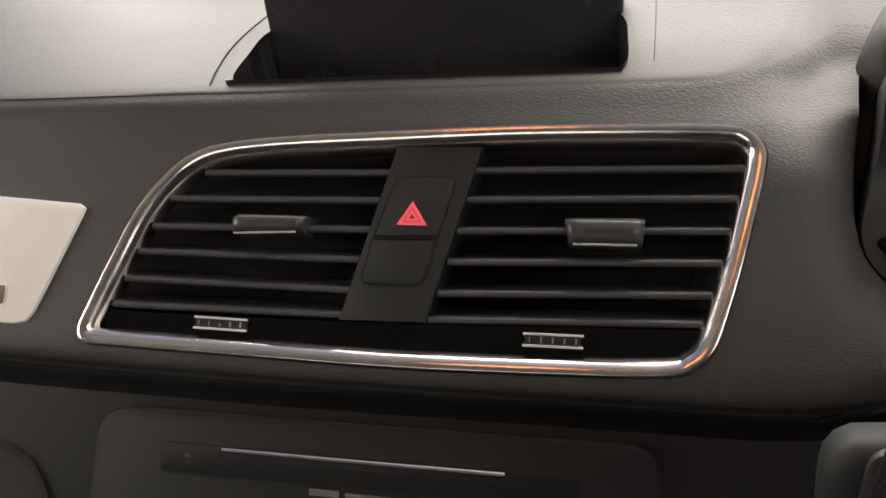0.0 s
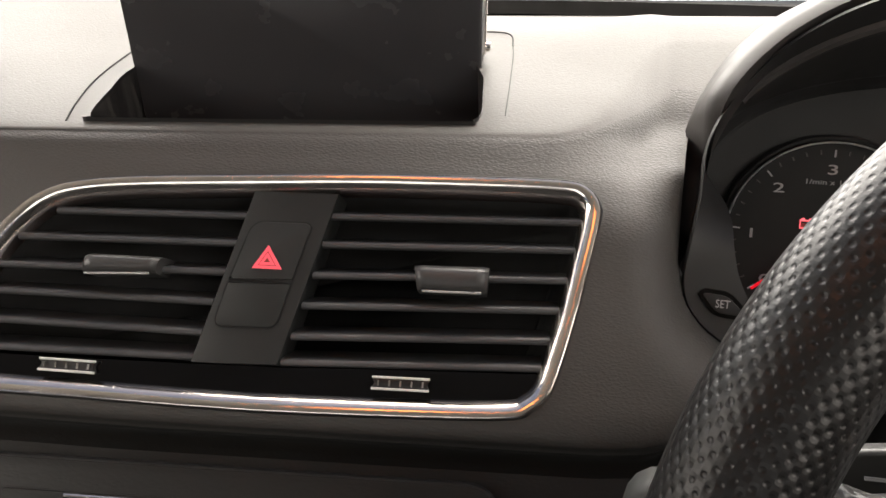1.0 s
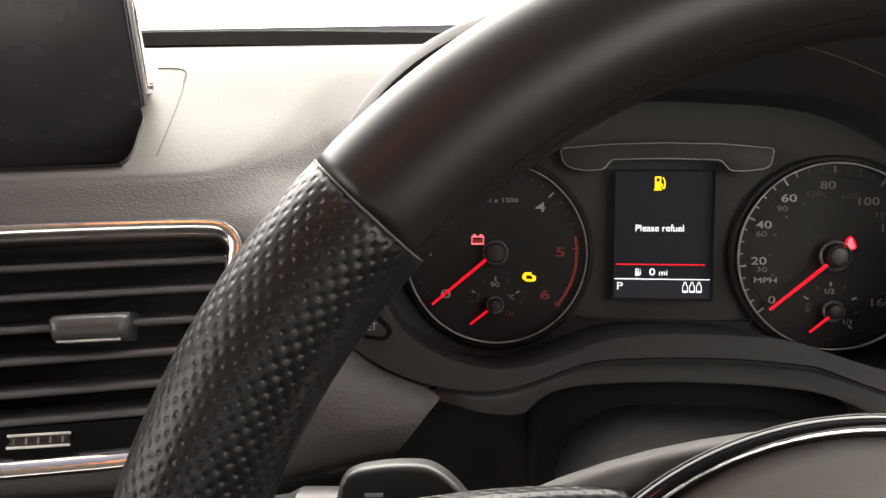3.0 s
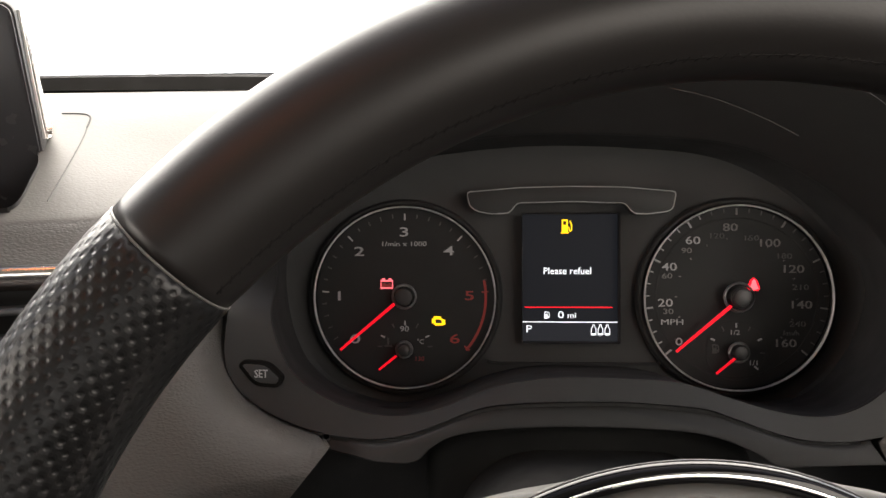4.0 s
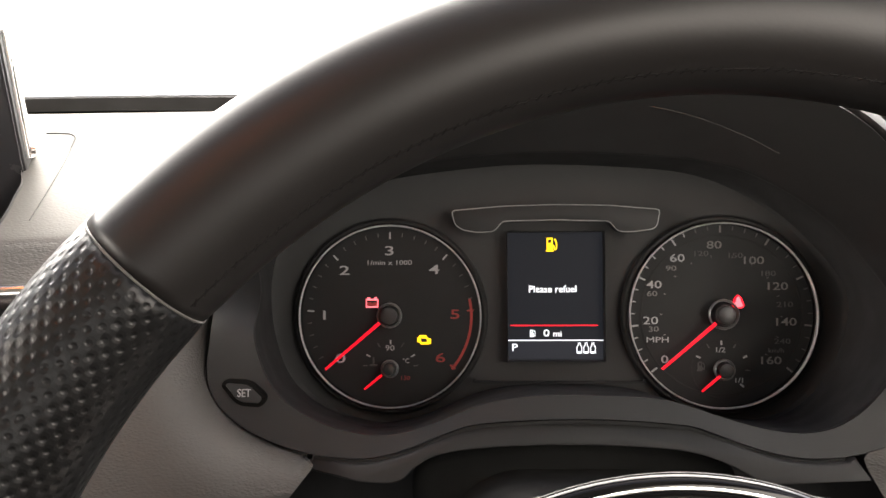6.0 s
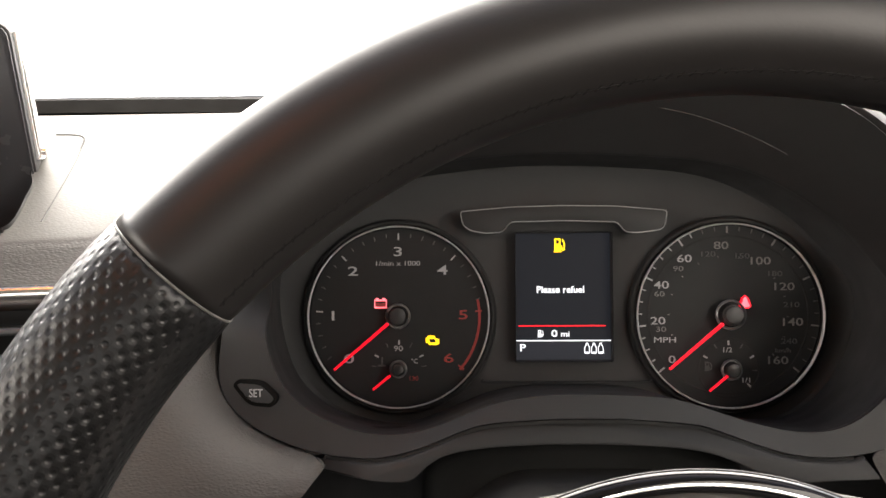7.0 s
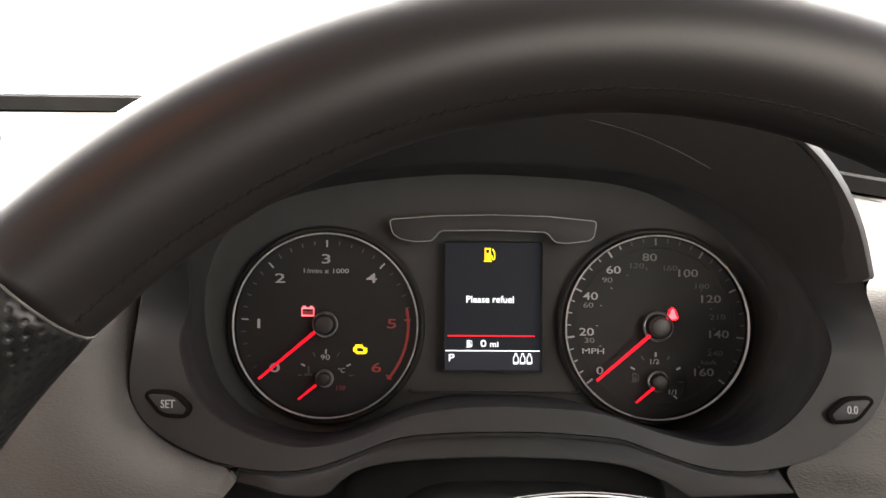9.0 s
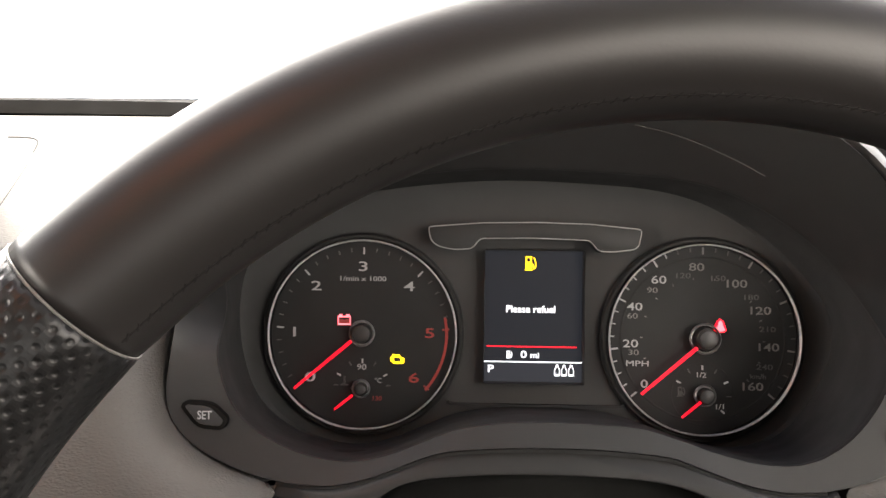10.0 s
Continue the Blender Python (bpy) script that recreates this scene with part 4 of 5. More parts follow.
pump("fuel_mark", 0.0782, -0.0098, 0.0019, M_TEXT, fram, YD)
for k in range(3):
    x = 0.1036 + 0.0037 * k
    o = round_poly([(-0.0013, -0.0206), (-0.0013, -0.0172), (-0.0005, -0.0162), (-0.0005, -0.0150), (0.0005, -0.0150), (0.0005, -0.0162), (0.0013, -0.0172), (0.0013, -0.0206)], 0.0004, 2)
    part("bottle_mark", sweep([(x + u, YD, v) for u, v in o], 0.00021, 6, True), M_TEXT, fram, smooth=False)
    part("bottle_foot", bar((x - 0.0012, -0.0202), (x + 0.0012, -0.0202), 0.0009, YD, 0.0006), M_TEXT, fram, smooth=False)
vis = [(0.0344, 0.0574), (0.0620, 0.0596), (0.0900, 0.0602), (0.1190, 0.0596), (0.1461, 0.0571), (0.1445, 0.0485), (0.1420, 0.0466), (0.1310, 0.0452), (0.1235, 0.0455), (0.1190, 0.0511), (0.0905, 0.0520), (0.0618, 0.0515), (0.0575, 0.0460), (0.0480, 0.0455), (0.0400, 0.0470), (0.0360, 0.0500)]
vis = [tuple(q) for q in round_poly(vis, 0.0022, 3)]
vz = part("visor", prism(vis, -0.008, 0.001, 0.0008), M_PANEL, cluster, "black trapezoid visor above the display")
part("visor_edge", sweep([(x, -0.0082, z) for x, z in vis], 0.00028, 6, True), M_EDGE, vz, "thin grey outline")


def push_button(name, cx, cz, sign, txt):
    o = [(-0.0094, 0.0036), (-0.0074, 0.0054), (0.0026, 0.0047), (0.0094, -0.0018), (0.0074, -0.0054), (-0.0026, -0.0047)]
    o = round_poly([(cx + sign * x, cz + z) for x, z in o], 0.0034, 6)
    b = part(name, prism(offset(o, 0.0008), -0.0903, -0.08, 0.0002), M_COWL, binnacle, "slanted push button in a black surround")
    part("button_cap", prism(offset(o, -0.0009), -0.0906, -0.085, 0.0004, 3), M_BEZEL, b, "dark grey button cap")
    letters("button_text", txt, cx + 0.0003, cz, 0.0050, M_WHITE, b, y=-0.0909, wide=0.78, bold=0.004)


push_button("set_button", -0.0545, -0.0273, 1, "SET")
push_button("reset_button", 0.2385, -0.0283, -1, "0.0")

# ---- centre air vent ----
vent = thing("air_vent", "black twin air vent in a chrome frame with a hazard switch", "air vent", m=VM)
prof = [(-0.0066, 0.009), (-0.0063, 0.0036), (-0.0056, 0.0018), (-0.0044, 0.0000), (-0.0030, -0.0013), (-0.0014, -0.0021), (0.0002, -0.0023), (0.0011, -0.0021), (0.0016, -0.0012), (0.0017, 0.004)]
part("chrome_frame", loft([[(x, d, z) for x, z in offset(OUT, o)] for o, d in prof], True), M_CHROME, vent, "bright chrome frame")
part("frame_shadow_gap", loft([[(x, 0.0015, z) for x, z in offset(OUT, 0.0012)], [(x, -0.0004, z) for x, z in offset(OUT, 0.0020)], [(x, 0.002, z) for x, z in offset(OUT, 0.0030)]], True), M_LINE, vent)
part("duct", inner_wall(offset(OUT, -0.0045), 0.004, 0.034, 0.004), M_VOID, vent, "black air duct", sharp=0)


def lerp(a, b, t):
    return tuple(np.array(a) * (1 - t) + np.array(b) * t)


def slat(a, b, name="slat"):
    """One blade from (u, w) a to b: a rounded front edge and a body rising back into the duct."""
    rings = []
    for t in (0, 0.25, 0.5, 0.75, 1):
        u, w = lerp(a, b, t)
        sec = [(0.0026, -0.0004), (0.0028, 0.0003), (0.0034, 0.0009), (0.0046, 0.0014), (0.0080, 0.0023), (0.0140, 0.0038), (0.0220, 0.0058), (0.0220, 0.0044), (0.0120, 0.0010), (0.0054, -0.0019), (0.0040, -0.0020), (0.0031, -0.0016), (0.0027, -0.0010)]
        rings.append([(u, d, w + h) for d, h in sec])
    return part(name, loft(rings, True, True, True), M_SLAT, vent)


RIGHT_A = [(-0.0196, 0.0331), (-0.0217, 0.0201), (-0.0246, 0.0062), (-0.0278, -0.0075), (-0.0309, -0.0212), (-0.0340, -0.0326)]
RIGHT_B = [(0.0902, 0.0381), (0.0886, 0.0256), (0.0866, 0.0122), (0.0836, -0.0010), (0.0802, -0.0142), (0.0777, -0.0259)]
LEFT_A = [(-0.1460, 0.0272), (-0.1620, 0.0141), (-0.1690, 0.0006), (-0.1745, -0.0114), (-0.1795, -0.0245), (-0.1835, -0.0369)]
LEFT_B = [(-0.0560, 0.0307), (-0.0595, 0.0180), (-0.0638, 0.0046), (-0.0674, -0.0090), (-0.0705, -0.0226), (-0.0726, -0.0335)]
for a, b in list(zip(RIGHT_A, RIGHT_B)) + list(zip(LEFT_A, LEFT_B)):
    slat(a, b)
divider = [(-0.0545, 0.0415), (-0.0165, 0.0425), (-0.0351, -0.0345), (-0.0730, -0.0362)]
dv = part("divider", prism(divider, 0.0012, 0.02, 0.0006), M_SWITCH, vent, "dark grey divider panel")
hz = round_poly([(-0.0532, 0.0274), (-0.0262, 0.0283), (-0.0326, 0.0022), (-0.0606, 0.0010)], [0.0060, 0.0045, 0.0004, 0.0004], 6)
part("switch_gap", prism(offset(hz, 0.0006), 0.0010, 0.004), M_LINE, dv)
haz = part("hazard_switch", prism(offset(hz, -0.0002), 0.0002, 0.004, 0.0006), M_SWITCH, vent, "dark switch with a lit red triangle")
tri = [(-0.0447, 0.0170), (-0.0510, 0.0064), (-0.0376, 0.0067)]
part("triangle", prism(tri, -0.0003, 0.002), M_HAZARD, haz, "lit red warning triangle", smooth=False)
g = np.array(tri).mean(0)
for s, mat in ((0.62, M_REDPRINT), (0.54, M_HAZARD), (0.20, M_REDPRINT)):
    part("triangle_outline", prism([tuple(g + (np.array(q) - g) * s) for q in tri], -0.0004 - 0.0001 * (0.62 - s) * 5, 0.001), mat, haz, smooth=False)
bl = round_poly([(-0.0328, 0.0012), (-0.0374, -0.0190), (-0.0652, -0.0201), (-0.0610, 0.0000)], [0.0004, 0.0045, 0.0050, 0.0004], 6)
part("switch_gap", prism(offset(bl, 0.0006), 0.0010, 0.004), M_LINE, dv)
part("blank_switch", prism(offset(bl, -0.0002), 0.0002, 0.004, 0.0006), M_SWITCH, dv)

band_top = [(-0.1880, -0.0400), (-0.1500, -0.0395), (-0.0726, -0.0368), (-0.0340, -0.0352), (0.0200, -0.0318), (0.0770, -0.0288)]
band_o = [(x, z) for x, z in offset(OUT, -0.0046) if z < np.interp(x, [q[0] for q in band_top], [q[1] for q in band_top])]
band_o = sorted(band_o, key=lambda q: q[0])
part("gloss_band", prism(band_top + band_o[::-1], 0.0030, 0.012, 0.0), M_GLOSS, vent, "piano black band under the slats")


def tab(c, name):
    """A sliding tab over the slats: bevelled top, bowed front, undercut lip; c runs round its face from the top corner."""
    rings = []
    for t in np.linspace(0, 1, 13):
        top, low = np.array(c[0]) * (1 - t) + np.array(c[1]) * t, np.array(c[3]) * (1 - t) + np.array(c[2]) * t
        e = 0.0022 * (1 - min(1.0, min(t, 1 - t) / 0.08)) ** 2
        bow = 0.0006 * (1 - (2 * t - 1) ** 2)
        row = []
        for f, d in ((-0.06, 0.012), (-0.02, 0.000), (0.05, -0.0030), (0.16, -0.0050), (0.28, -0.0058), (0.55, -0.0060), (0.80, -0.0052), (0.93, -0.0040), (1.0, -0.0018), (0.98, 0.012)):
            p = top * (1 - f) + low * f
            row.append((p[0], d + (e if d < 0.004 else 0) - (bow if d < -0.001 else 0), p[1]))
        rings.append(row)
    t = part(name, loft(rings, True, True, True), M_TAB, vent, "dark grey sliding tab with a chrome lip", sharp=50)
    x0, x1 = c[3][0], c[2][0]
    part("chrome_lip", sweep([(x0 + 0.0022, -0.0040, c[3][1] - 0.0003), (0.5 * (x0 + x1), -0.0048, 0.5 * (c[3][1] + c[2][1]) - 0.0004), (x1 - 0.0022, -0.0040, c[2][1] - 0.0003)], 0.00055, 8), M_SATIN, t, "bright chrome strip")


tab([(-0.1255, 0.0072), (-0.0913, 0.0080), (-0.0930, 0.0004), (-0.1263, -0.0016)], "tab")
tab([(0.0203, 0.0128), (0.0525, 0.0142), (0.0520, 0.0028), (0.0225, 0.0020)], "tab")


def thumbwheel(u0, w0, u1, w1, h):
    t = part("thumbwheel", prism([(u0, w0), (u0 + 0.001, w0 - h * 0.5), (u0, w0 - h), (u1, w1 - h), (u1 - 0.001, w1 - h * 0.5), (u1, w1)], 0.0006, 0.006, 0.0006), M_BLACK, vent, "ribbed black thumbwheel with chrome edges")
    for dz in (0.0, -h):
        part("chrome_edge", sweep([(u0, 0.0006, w0 + dz), (0.5 * (u0 + u1), 0.0, 0.5 * (w0 + w1) + dz), (u1, 0.0006, w1 + dz)], 0.00055, 6), M_SILVER, t)
    for k in range(5):
        c = lerp((u0, w0), (u1, w1), (k + 0.6) / 5.2)
        part("rib", bar((c[0], c[1] - h * 0.25), (c[0], c[1] - h * 0.75), 0.0007, -0.0001, 0.002), M_CHROME_SOFT, t, smooth=False)


thumbwheel(-0.1402, -0.0401, -0.1146, -0.0397, 0.0048)
thumbwheel(0.0067, -0.0357, 0.0311, -0.0349, 0.0048)

# aluminium strip beside the vent
inlay = thing("trim_inlay", "brushed aluminium trim strip in the dashboard face", "trim strip", m=VM)
alu = [(-0.60, 0.020), (-0.30, 0.0115), (-0.2060, 0.0082), (-0.2025, 0.0062), (-0.2035, 0.0030), (-0.2215, -0.0450), (-0.2250, -0.0492), (-0.2310, -0.0505), (-0.30, -0.0520), (-0.60, -0.056)]
part("inlay_plate", prism(alu, -0.0022, 0.02, 0.0012), M_ALU, inlay, "brushed aluminium plate")
part("badge_frame", prism(rounded(-0.262, -0.0420, -0.2360, -0.0330, 0.0015), -0.0040, -0.001, 0.0006), M_CHROME, inlay, "small chrome badge edge")

# ---- disc player in the lower dash ----
player = thing("disc_player", "black disc player with a chrome slot edge", "disc player", m=VM @ Matrix.Translation((0, 0.0028, -0.09)) @ Matrix.Rotation(radians(2), 4, "X") @ Matrix.Translation((0, 0, 0.09)))
P_OUT = round_poly([(-0.1822, -0.30), (-0.1822, -0.0838), (0.0640, -0.0762), (0.0600, -0.30)], [0.002, 0.016, 0.016, 0.002], 8)
part("player_gap", prism(offset(P_OUT, 0.0008), 0.0012, 0.02), M_LINE, player)
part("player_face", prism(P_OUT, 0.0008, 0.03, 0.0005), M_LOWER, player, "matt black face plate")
sl = round_poly([(-0.1488, -0.1085), (-0.1488, -0.0958), (0.0325, -0.0902), (0.0325, -0.1030)], 0.003)
part("slot_gap", prism(offset(sl, 0.0006), 0.0005, 0.01), M_LINE, player)
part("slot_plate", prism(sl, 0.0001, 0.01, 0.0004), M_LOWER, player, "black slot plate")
part("chrome_slot_edge", sweep([(-0.1196, -0.0010, -0.0962), (-0.058, -0.0014, -0.0944), (0.0035, -0.0010, -0.0924)], 0.0011, 10), M_CHROME, player, "chrome edge above the slot")
part("disc_slot", bar((-0.1190, -0.0990), (0.0030, -0.0952), 0.0022, -0.0002, 0.004), M_VOID, player, smooth=False)
part("eject_mark", bar((-0.1375, -0.1005), (-0.1350, -0.1004), 0.0018, -0.0002, 0.001), M_DIM, player, smooth=False)
for x0, x1 in ((-0.0785, -0.0655), (-0.0625, -0.0430)):
    part("lettering_bar", bar((x0, -0.1092), (x1, -0.1088), 0.0026, -0.0003, 0.002), M_MID, player, smooth=False)

# ---- folding screen ----
scr = thing("display_screen", "black folding screen standing up from the dash top, switched off", "screen")
B0, B1 = Vector((-0.3525, -0.0950, 0.0650)), Vector((-0.1785, -0.0460, 0.0765))
SX = (B1 - B0).normalized()
SU = Vector((0, -0.45, 0.893))
SU = (SU - SU.dot(SX) * SX).normalized()
SNY = SU.cross(SX)
if SNY.y < 0:
    SNY = -SNY
S_LOCAL = Matrix.Translation(B0) @ Matrix((SX, SNY, SU)).transposed().to_4x4()
W = (B1 - B0).length
part("housing", placed(prism(rounded(0.0, -0.030, W, 0.0740, 0.006), 0.0, 0.011, 0.002), S_LOCAL), M_BLACK, scr, "black screen housing")
part("glass", placed(prism(rounded(0.0015, -0.029, W - 0.0015, 0.0725, 0.005), -0.0010, 0.0008, 0.0004), S_LOCAL), M_SCREEN, scr, "dark glossy glass")
part("side_trim", placed(sweep([(W + 0.0006, 0.006, 0.006), (W + 0.0008, 0.006, 0.036), (W + 0.0002, 0.006, 0.068)], 0.0016, 8), S_LOCAL), M_CHROME, scr, "bright chrome side edge")
bm = bmesh.new()
side = [(0.0035, 0.006), (0.0185, 0.002), (0.0100, 0.066), (0.0035, 0.069)]
loop = [[bm.verts.new((x, d, h)) for d, h in side] for x in (W - 0.002, W + 0.0012)]
for k in range(4):
    bm.faces.new((loop[0][k], loop[0][(k + 1) % 4], loop[1][(k + 1) % 4], loop[1][k]))
bm.faces.new(loop[0])
bm.faces.new(loop[1])
part("side_plate", placed(bm, S_LOCAL), M_SILVER, scr, "bright metal side plate", smooth=False)
part("hinge_pin", placed(sweep([(W - 0.001, 0.008, 0.009), (W + 0.0042, 0.008, 0.009)], 0.0024, 12), S_LOCAL), M_CHROME, scr, "small chrome hinge pin")

# ---- steering wheel ----
W_C = Vector((0.1073, -0.2522, -0.0938))
W_U, W_V, W_N = Vector((0.9925, 0.1224, 0.0)), Vector((-0.0047, 0.0380, 0.9993)), Vector((0.1223, -0.9918, 0.0383))
WM = CM @ Matrix.Translation(W_C) @ Matrix((W_U, -W_N, W_V)).transposed().to_4x4()
wheel = thing("steering_wheel", "black leather steering wheel with perforated grips and a grey airbag cover", "steering wheel", m=WM)
R_W, r_w = 0.1778, 0.0155


def rim(name, a0, a1, mat, label, r=r_w, perf=False):
    n = max(8, int(abs(a1 - a0) * 1.2))
    m = 36
    rings = []
    for i in range(n + 1):
        a = radians(a0 + (a1 - a0) * i / n)
        end = min(1.0, 0.985 + 0.015 * min(i, n - i) / 2)
        rings.append([((R_W + r * end * math.cos(b)) * math.cos(a), -r * end * math.sin(b), (R_W + r * end * math.cos(b)) * math.sin(a)) for b in (2 * math.pi * j / m for j in range(m))])
    step = R_W * radians(abs(a1 - a0)) / n / HOLE_U
    return part(name, loft(rings, True, True, True, uv=(step, 2 * round(math.pi * r / HOLE_V) / m) if perf else None), mat, wheel, label, sharp=0)


rim("rim_top", 43.3, 136.7, M_LEATHER, "smooth black leather rim", 0.0160)
rim("rim_grip", 136.9, 206, M_PERF, "perforated black leather grip", 0.0162, True)
rim("rim_bottom", 206.2, 333.8, M_LEATHER, "smooth black leather rim")
rim("rim_grip", 334, 403.1, M_PERF, "perforated black leather grip", 0.0162, True)
for a in (136.8, 43.2):
    t = radians(a)
    p = []
    for j in range(40):
        b = 2 * math.pi * j / 40
        rr = 0.0158
        p.append(((R_W + rr * math.cos(b)) * math.cos(t), -rr * math.sin(b), (R_W + rr * math.cos(b)) * math.sin(t)))
    part("seam", sweep(p, 0.0003, 6, True), M_SEAM, wheel, "pale leather seam")



def on_rim(a, b, r):
    a, b = radians(a), radians(b)
    return ((R_W + r * math.cos(b)) * math.cos(a), -r * math.sin(b), (R_W + r * math.cos(b)) * math.sin(a))


part("rim_groove", sweep([on_rim(a, 146, 0.0159) for a in np.linspace(44, 136, 120)], 0.00022, 6), M_THREAD, wheel, "dark seam along the inside of the rim")
bm = bmesh.new()
for k in range(98):
    a = 44.6 + k * 0.935
    p = np.array([on_rim(a + 0.5 * t, 146 + 2.4 * (2 * t - 1), 0.0159 + 0.0002 * math.sin(math.pi * t)) for t in (0, 0.3, 0.7, 1)])
    tmp = sweep(p, 0.00017, 6)
    me = bpy.data.meshes.new("stitch")
    tmp.to_mesh(me)
    tmp.free()
    bm.from_mesh(me)
    bpy.data.meshes.remove(me)
part("stitching", bm, M_THREAD, wheel, "black thread stitches along the rim seam")

HUB = (-0.018, 0.004)


def cube_uv(bm, along, across):
    """Flat texture places along each face's two long axes, scaled to the hole spacing."""
    bm.normal_update()
    lay = bm.loops.layers.uv.verify()
    for f in bm.faces:
        k = max(range(3), key=lambda i: abs(f.normal[i]))
        a, b = [i for i in range(3) if i != k]
        for l in f.loops:
            l[lay].uv = (l.vert.co[a] / along, l.vert.co[b] / across)
    return bm



def spoke(sign):
    def sx(o):
        return [(HUB[0] + sign * (x - HUB[0]), z) for x, z in o]
    arm = sx([(-0.1640, 0.0600), (-0.1540, 0.0590), (-0.1490, 0.0552), (-0.1428, 0.0535), (-0.1323, 0.0552), (-0.1176, 0.0578), (-0.1028, 0.0595), (-0.0880, 0.0603), (-0.0770, 0.0604), (-0.0735, 0.0600), (-0.0718, 0.0585), (-0.0712, 0.0540), (-0.0712, 0.0480), (-0.0740, 0.0350), (-0.0780, -0.020), (-0.1500, -0.028), (-0.1720, -0.020)])
    s = part("spoke", cube_uv(prism(arm, -0.0035, 0.0035, 0.0034, 5), HOLE_U, HOLE_V), M_PERF, wheel, "perforated leather spoke")
    gl = sx([(-0.1320, 0.0300), (-0.1300, 0.0415), (-0.1245, 0.0500), (-0.1150, 0.0540), (-0.0880, 0.0565), (-0.0770, 0.0565), (-0.0760, 0.0490), (-0.0770, -0.016), (-0.1300, -0.022)])
    part("gloss_panel", prism(gl, -0.0050, 0.010, 0.0012), M_GLOSS, s, "piano black switch panel")
    fr_o = sx([(-0.1300, 0.0300), (-0.1275, 0.0410), (-0.1222, 0.0487), (-0.1122, 0.0526), (-0.0879, 0.0540), (-0.0812, 0.0538), (-0.0790, 0.0515), (-0.0795, 0.0400), (-0.0815, -0.012), (-0.1280, -0.018)])
    path = closed_spline(fr_o, 90)
    part("chrome_frame", sweep([(x, -0.0066, z) for x, z in path], 0.0017, 10, True), M_CHROME, s, "chrome frame round the switches")
    part("switch_plate", prism(offset(path, -0.0010), -0.0060, 0.0), M_SWITCH, s, "dark grey switch plate")
    part("silver_corner", prism(sx([(-0.0830, 0.0556), (-0.0738, 0.0562), (-0.0735, 0.0490), (-0.0752, 0.0470), (-0.0770, 0.0530)]), -0.0048, 0.004, 0.0006), M_CHROME_SOFT, s, "satin silver corner piece")
    for cx, cz, d in ((-0.1100, 0.0418, -1), (-0.0895, 0.0408, 1)):
        o = sx([(cx + d * 0.0022, cz), (cx - d * 0.0018, cz + 0.0024), (cx - d * 0.0018, cz - 0.0024)])
        part("arrow_mark", sweep([(x, -0.0062, z) for x, z in o], 0.0003, 6, True), M_WHITE, s, smooth=False)


spoke(1)
spoke(-1)


def dome(cx, cz, R, y_edge, y_mid, back, n=64, k=9, wide=1.0):
    rings = []
    for i in range(k):
        t = i / (k - 1)
        rr = R * math.cos(t * math.pi / 2 * 0.985)
        y = y_edge + (y_mid - y_edge) * math.sin(t * math.pi / 2)
        rings.append([(cx + wide * rr * math.cos(2 * math.pi * j / n), y, cz + rr * math.sin(2 * math.pi * j / n)) for j in range(n)])
    rings.insert(0, [(x, back, z) for x, y, z in rings[0]])
    return loft(rings, True, True, True)


part("hub_shroud", dome(*HUB, 0.0680, 0.003, -0.002, 0.008, wide=1.8), M_SHROUD, wheel, "dark grey hub cover", sharp=0)
RING = (-0.0185, 0.0100)
part("airbag_cover", dome(*RING, 0.0627, -0.003, -0.018, 0.004, wide=1.13), M_AIRBAG, wheel, "grey grained airbag cover", sharp=60)
part("gloss_ring", ring(RING[0], -0.0024, RING[1], 0.0648, 0.0025, 120, 12, 1.0, 1.165), M_GLOSS, wheel, "piano black ring")
part("chrome_ring", ring(RING[0], -0.0050, RING[1], 0.0646, 0.00038, 120, 8, 0.7, 1.165), M_CHROME_SOFT, wheel, "thin chrome ring")
part("ring_edge", ring(RING[0], -0.0022, RING[1], 0.0672, 0.00030, 120, 8, 1.0, 1.165), M_BLACK, wheel, "thin black outer edge of the ring")

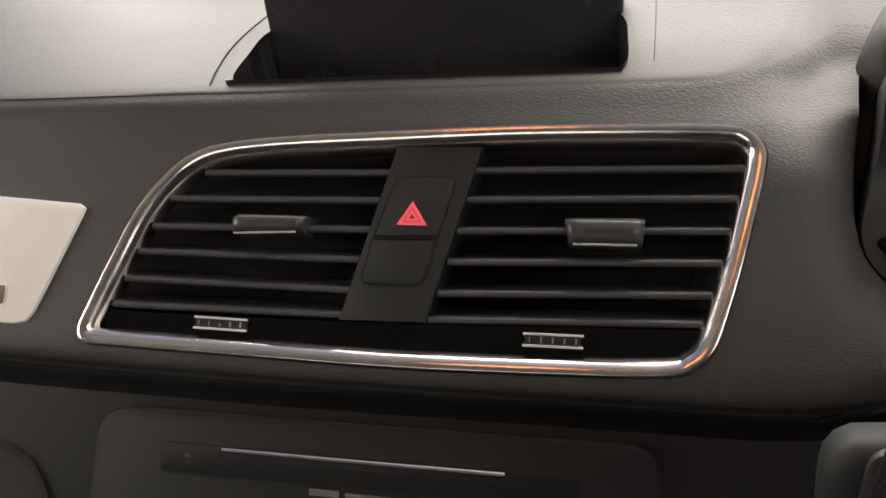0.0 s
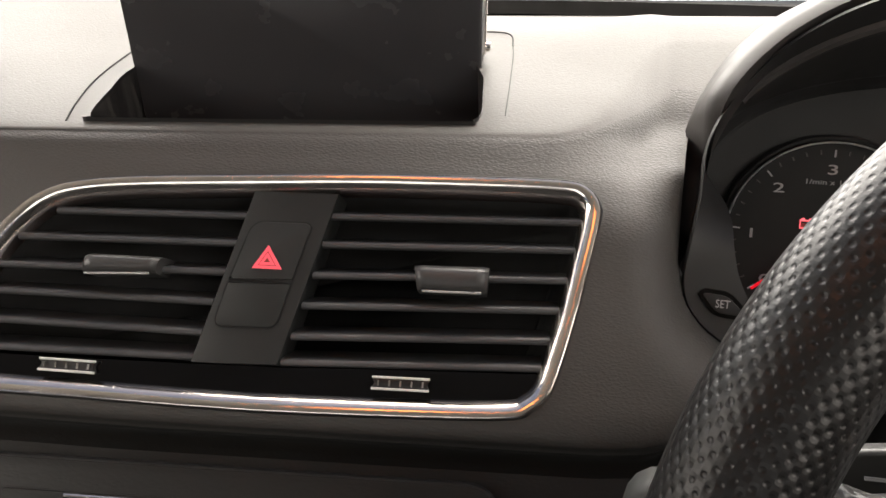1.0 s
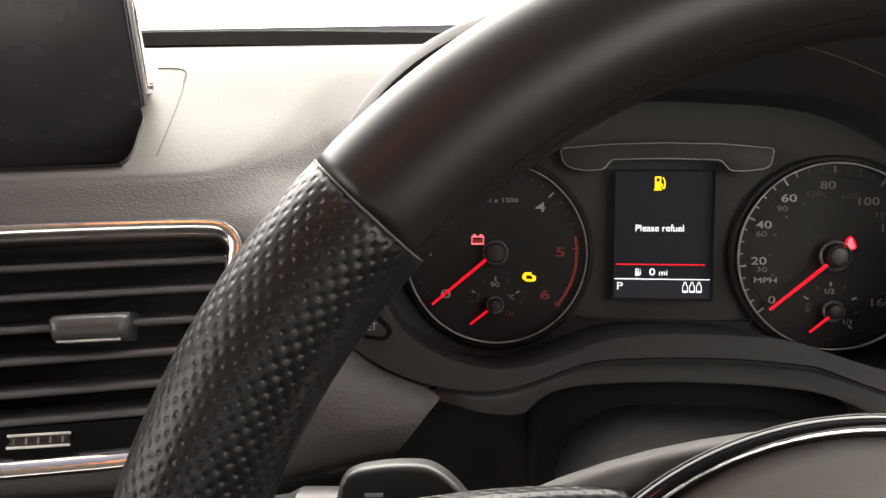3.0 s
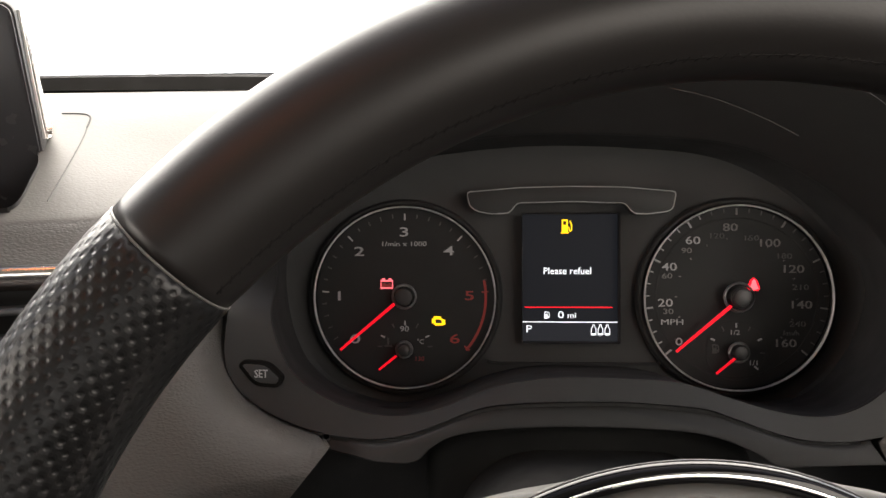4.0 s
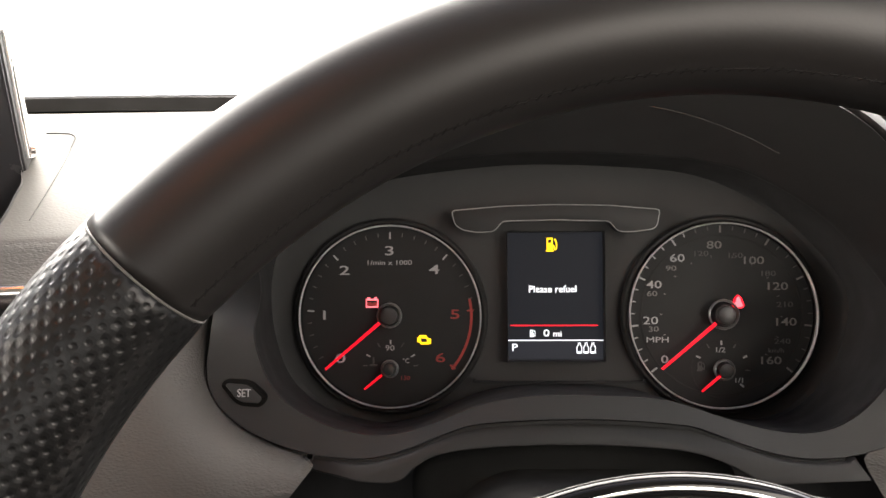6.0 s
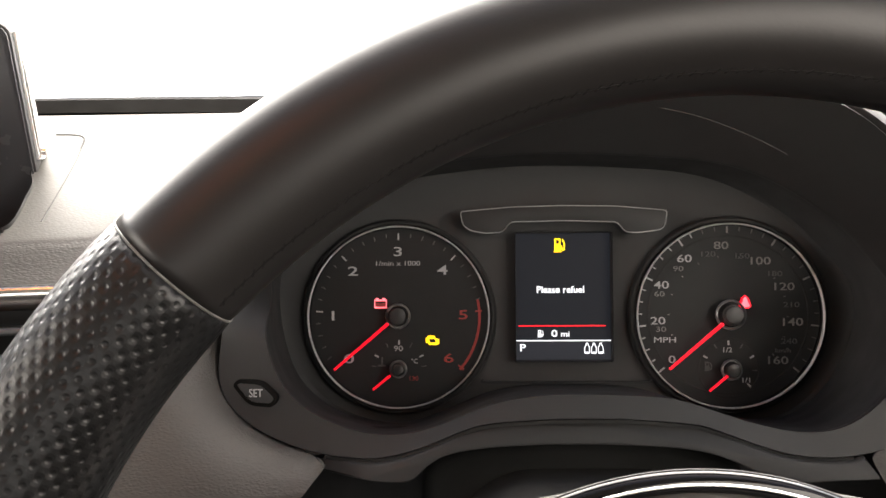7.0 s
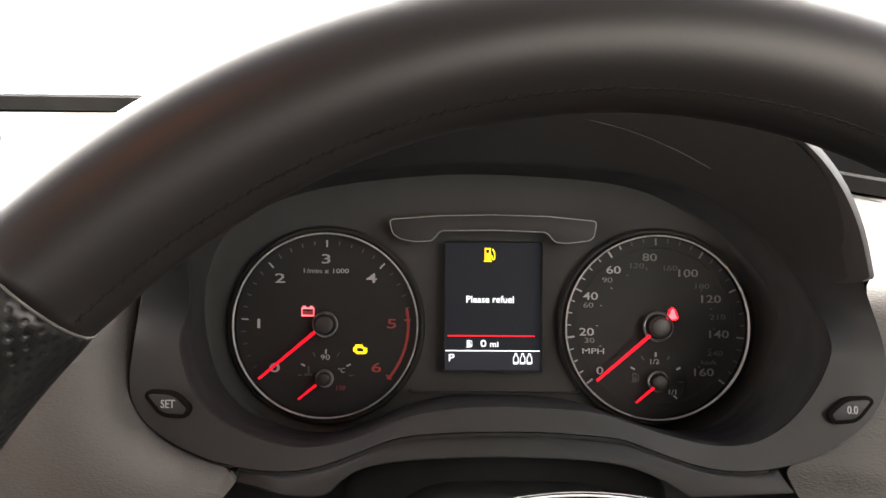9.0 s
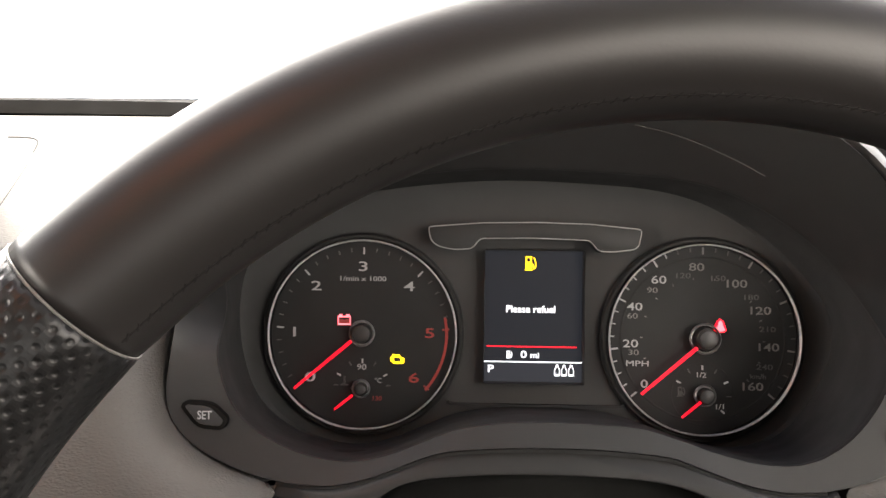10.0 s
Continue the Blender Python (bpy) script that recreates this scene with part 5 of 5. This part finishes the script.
# column, stalk and paddles behind the wheel
column = thing("steering_column", "dark plastic steering column shroud", "steering column")
sec = rounded(0.030, -0.165, 0.160, -0.066, 0.040, 8)
part("column_shroud", prism(sec, -0.205, 0.02, 0.010, 4), M_VOID, column, "matt black column shroud")
stalk = thing("indicator_stalk", "grey indicator stalk beside the steering column", "stalk")
rings = []
for x, cz, hy, hz in ((-0.0862, -0.0830, 0.006, 0.0060), (-0.0852, -0.0823, 0.009, 0.0095), (-0.0827, -0.0815, 0.0105, 0.0125), (-0.0785, -0.0805, 0.0115, 0.0142), (-0.0610, -0.0765, 0.011, 0.0135), (-0.056, -0.0690, 0.008, 0.0090), (-0.030, -0.0670, 0.007, 0.008), (0.04, -0.068, 0.007, 0.008)):
    rings.append([(x, -0.2 + hy * math.copysign(abs(math.cos(b)) ** 0.6, math.cos(b)), cz + hz * math.copysign(abs(math.sin(b)) ** 0.6, math.sin(b))) for b in (2 * math.pi * j / 28 for j in range(28))])
part("lever", loft(rings[5:], True, True, True), M_GREY, stalk, "grey lever arm")
part("end_cap", loft(rings[:6], True, True, True), M_SWITCH, stalk, "grey plastic end grip")
part("front_face", prism(round_poly([(-0.0785, -0.0935), (-0.0752, -0.0685), (-0.0560, -0.0650), (-0.0560, -0.0905)], 0.005), -0.2135, -0.203, 0.0012), M_BLACK, stalk, "matt black front of the grip")
pad_l = [(-0.0375, -0.080), (-0.0372, -0.050), (-0.0355, -0.0430), (-0.0310, -0.0408), (-0.0220, -0.0392), (-0.0130, -0.0390), (-0.0085, -0.0410), (-0.0045, -0.0445), (0.0030, -0.054), (0.010, -0.080)]
for sign, nm in ((1, "minus"), (-1, "plus")):
    pd = thing("shift_paddle", "dark grey gearshift paddle marked with a %s sign" % nm, "shift paddle", "shift paddles")
    o = pad_l if sign > 0 else [(0.178 - x, z) for x, z in pad_l]
    part("blade", prism(round_poly(o, 0.004, 3), -0.2335, -0.2275, 0.0018, 4), M_GREY, pd)
    x = -0.0265 if sign > 0 else 0.2045
    part("sign", bar((x - 0.0024, -0.0472), (x + 0.0024, -0.0470), 0.0008, -0.2342, -0.233), M_WHITE, pd, smooth=False)
    part("arm", prism(rounded(min(x, 0.09 - 0.06 * sign), -0.084, max(x, 0.09 - 0.06 * sign), -0.070, 0.003), -0.229, -0.222), M_BLACK, pd)
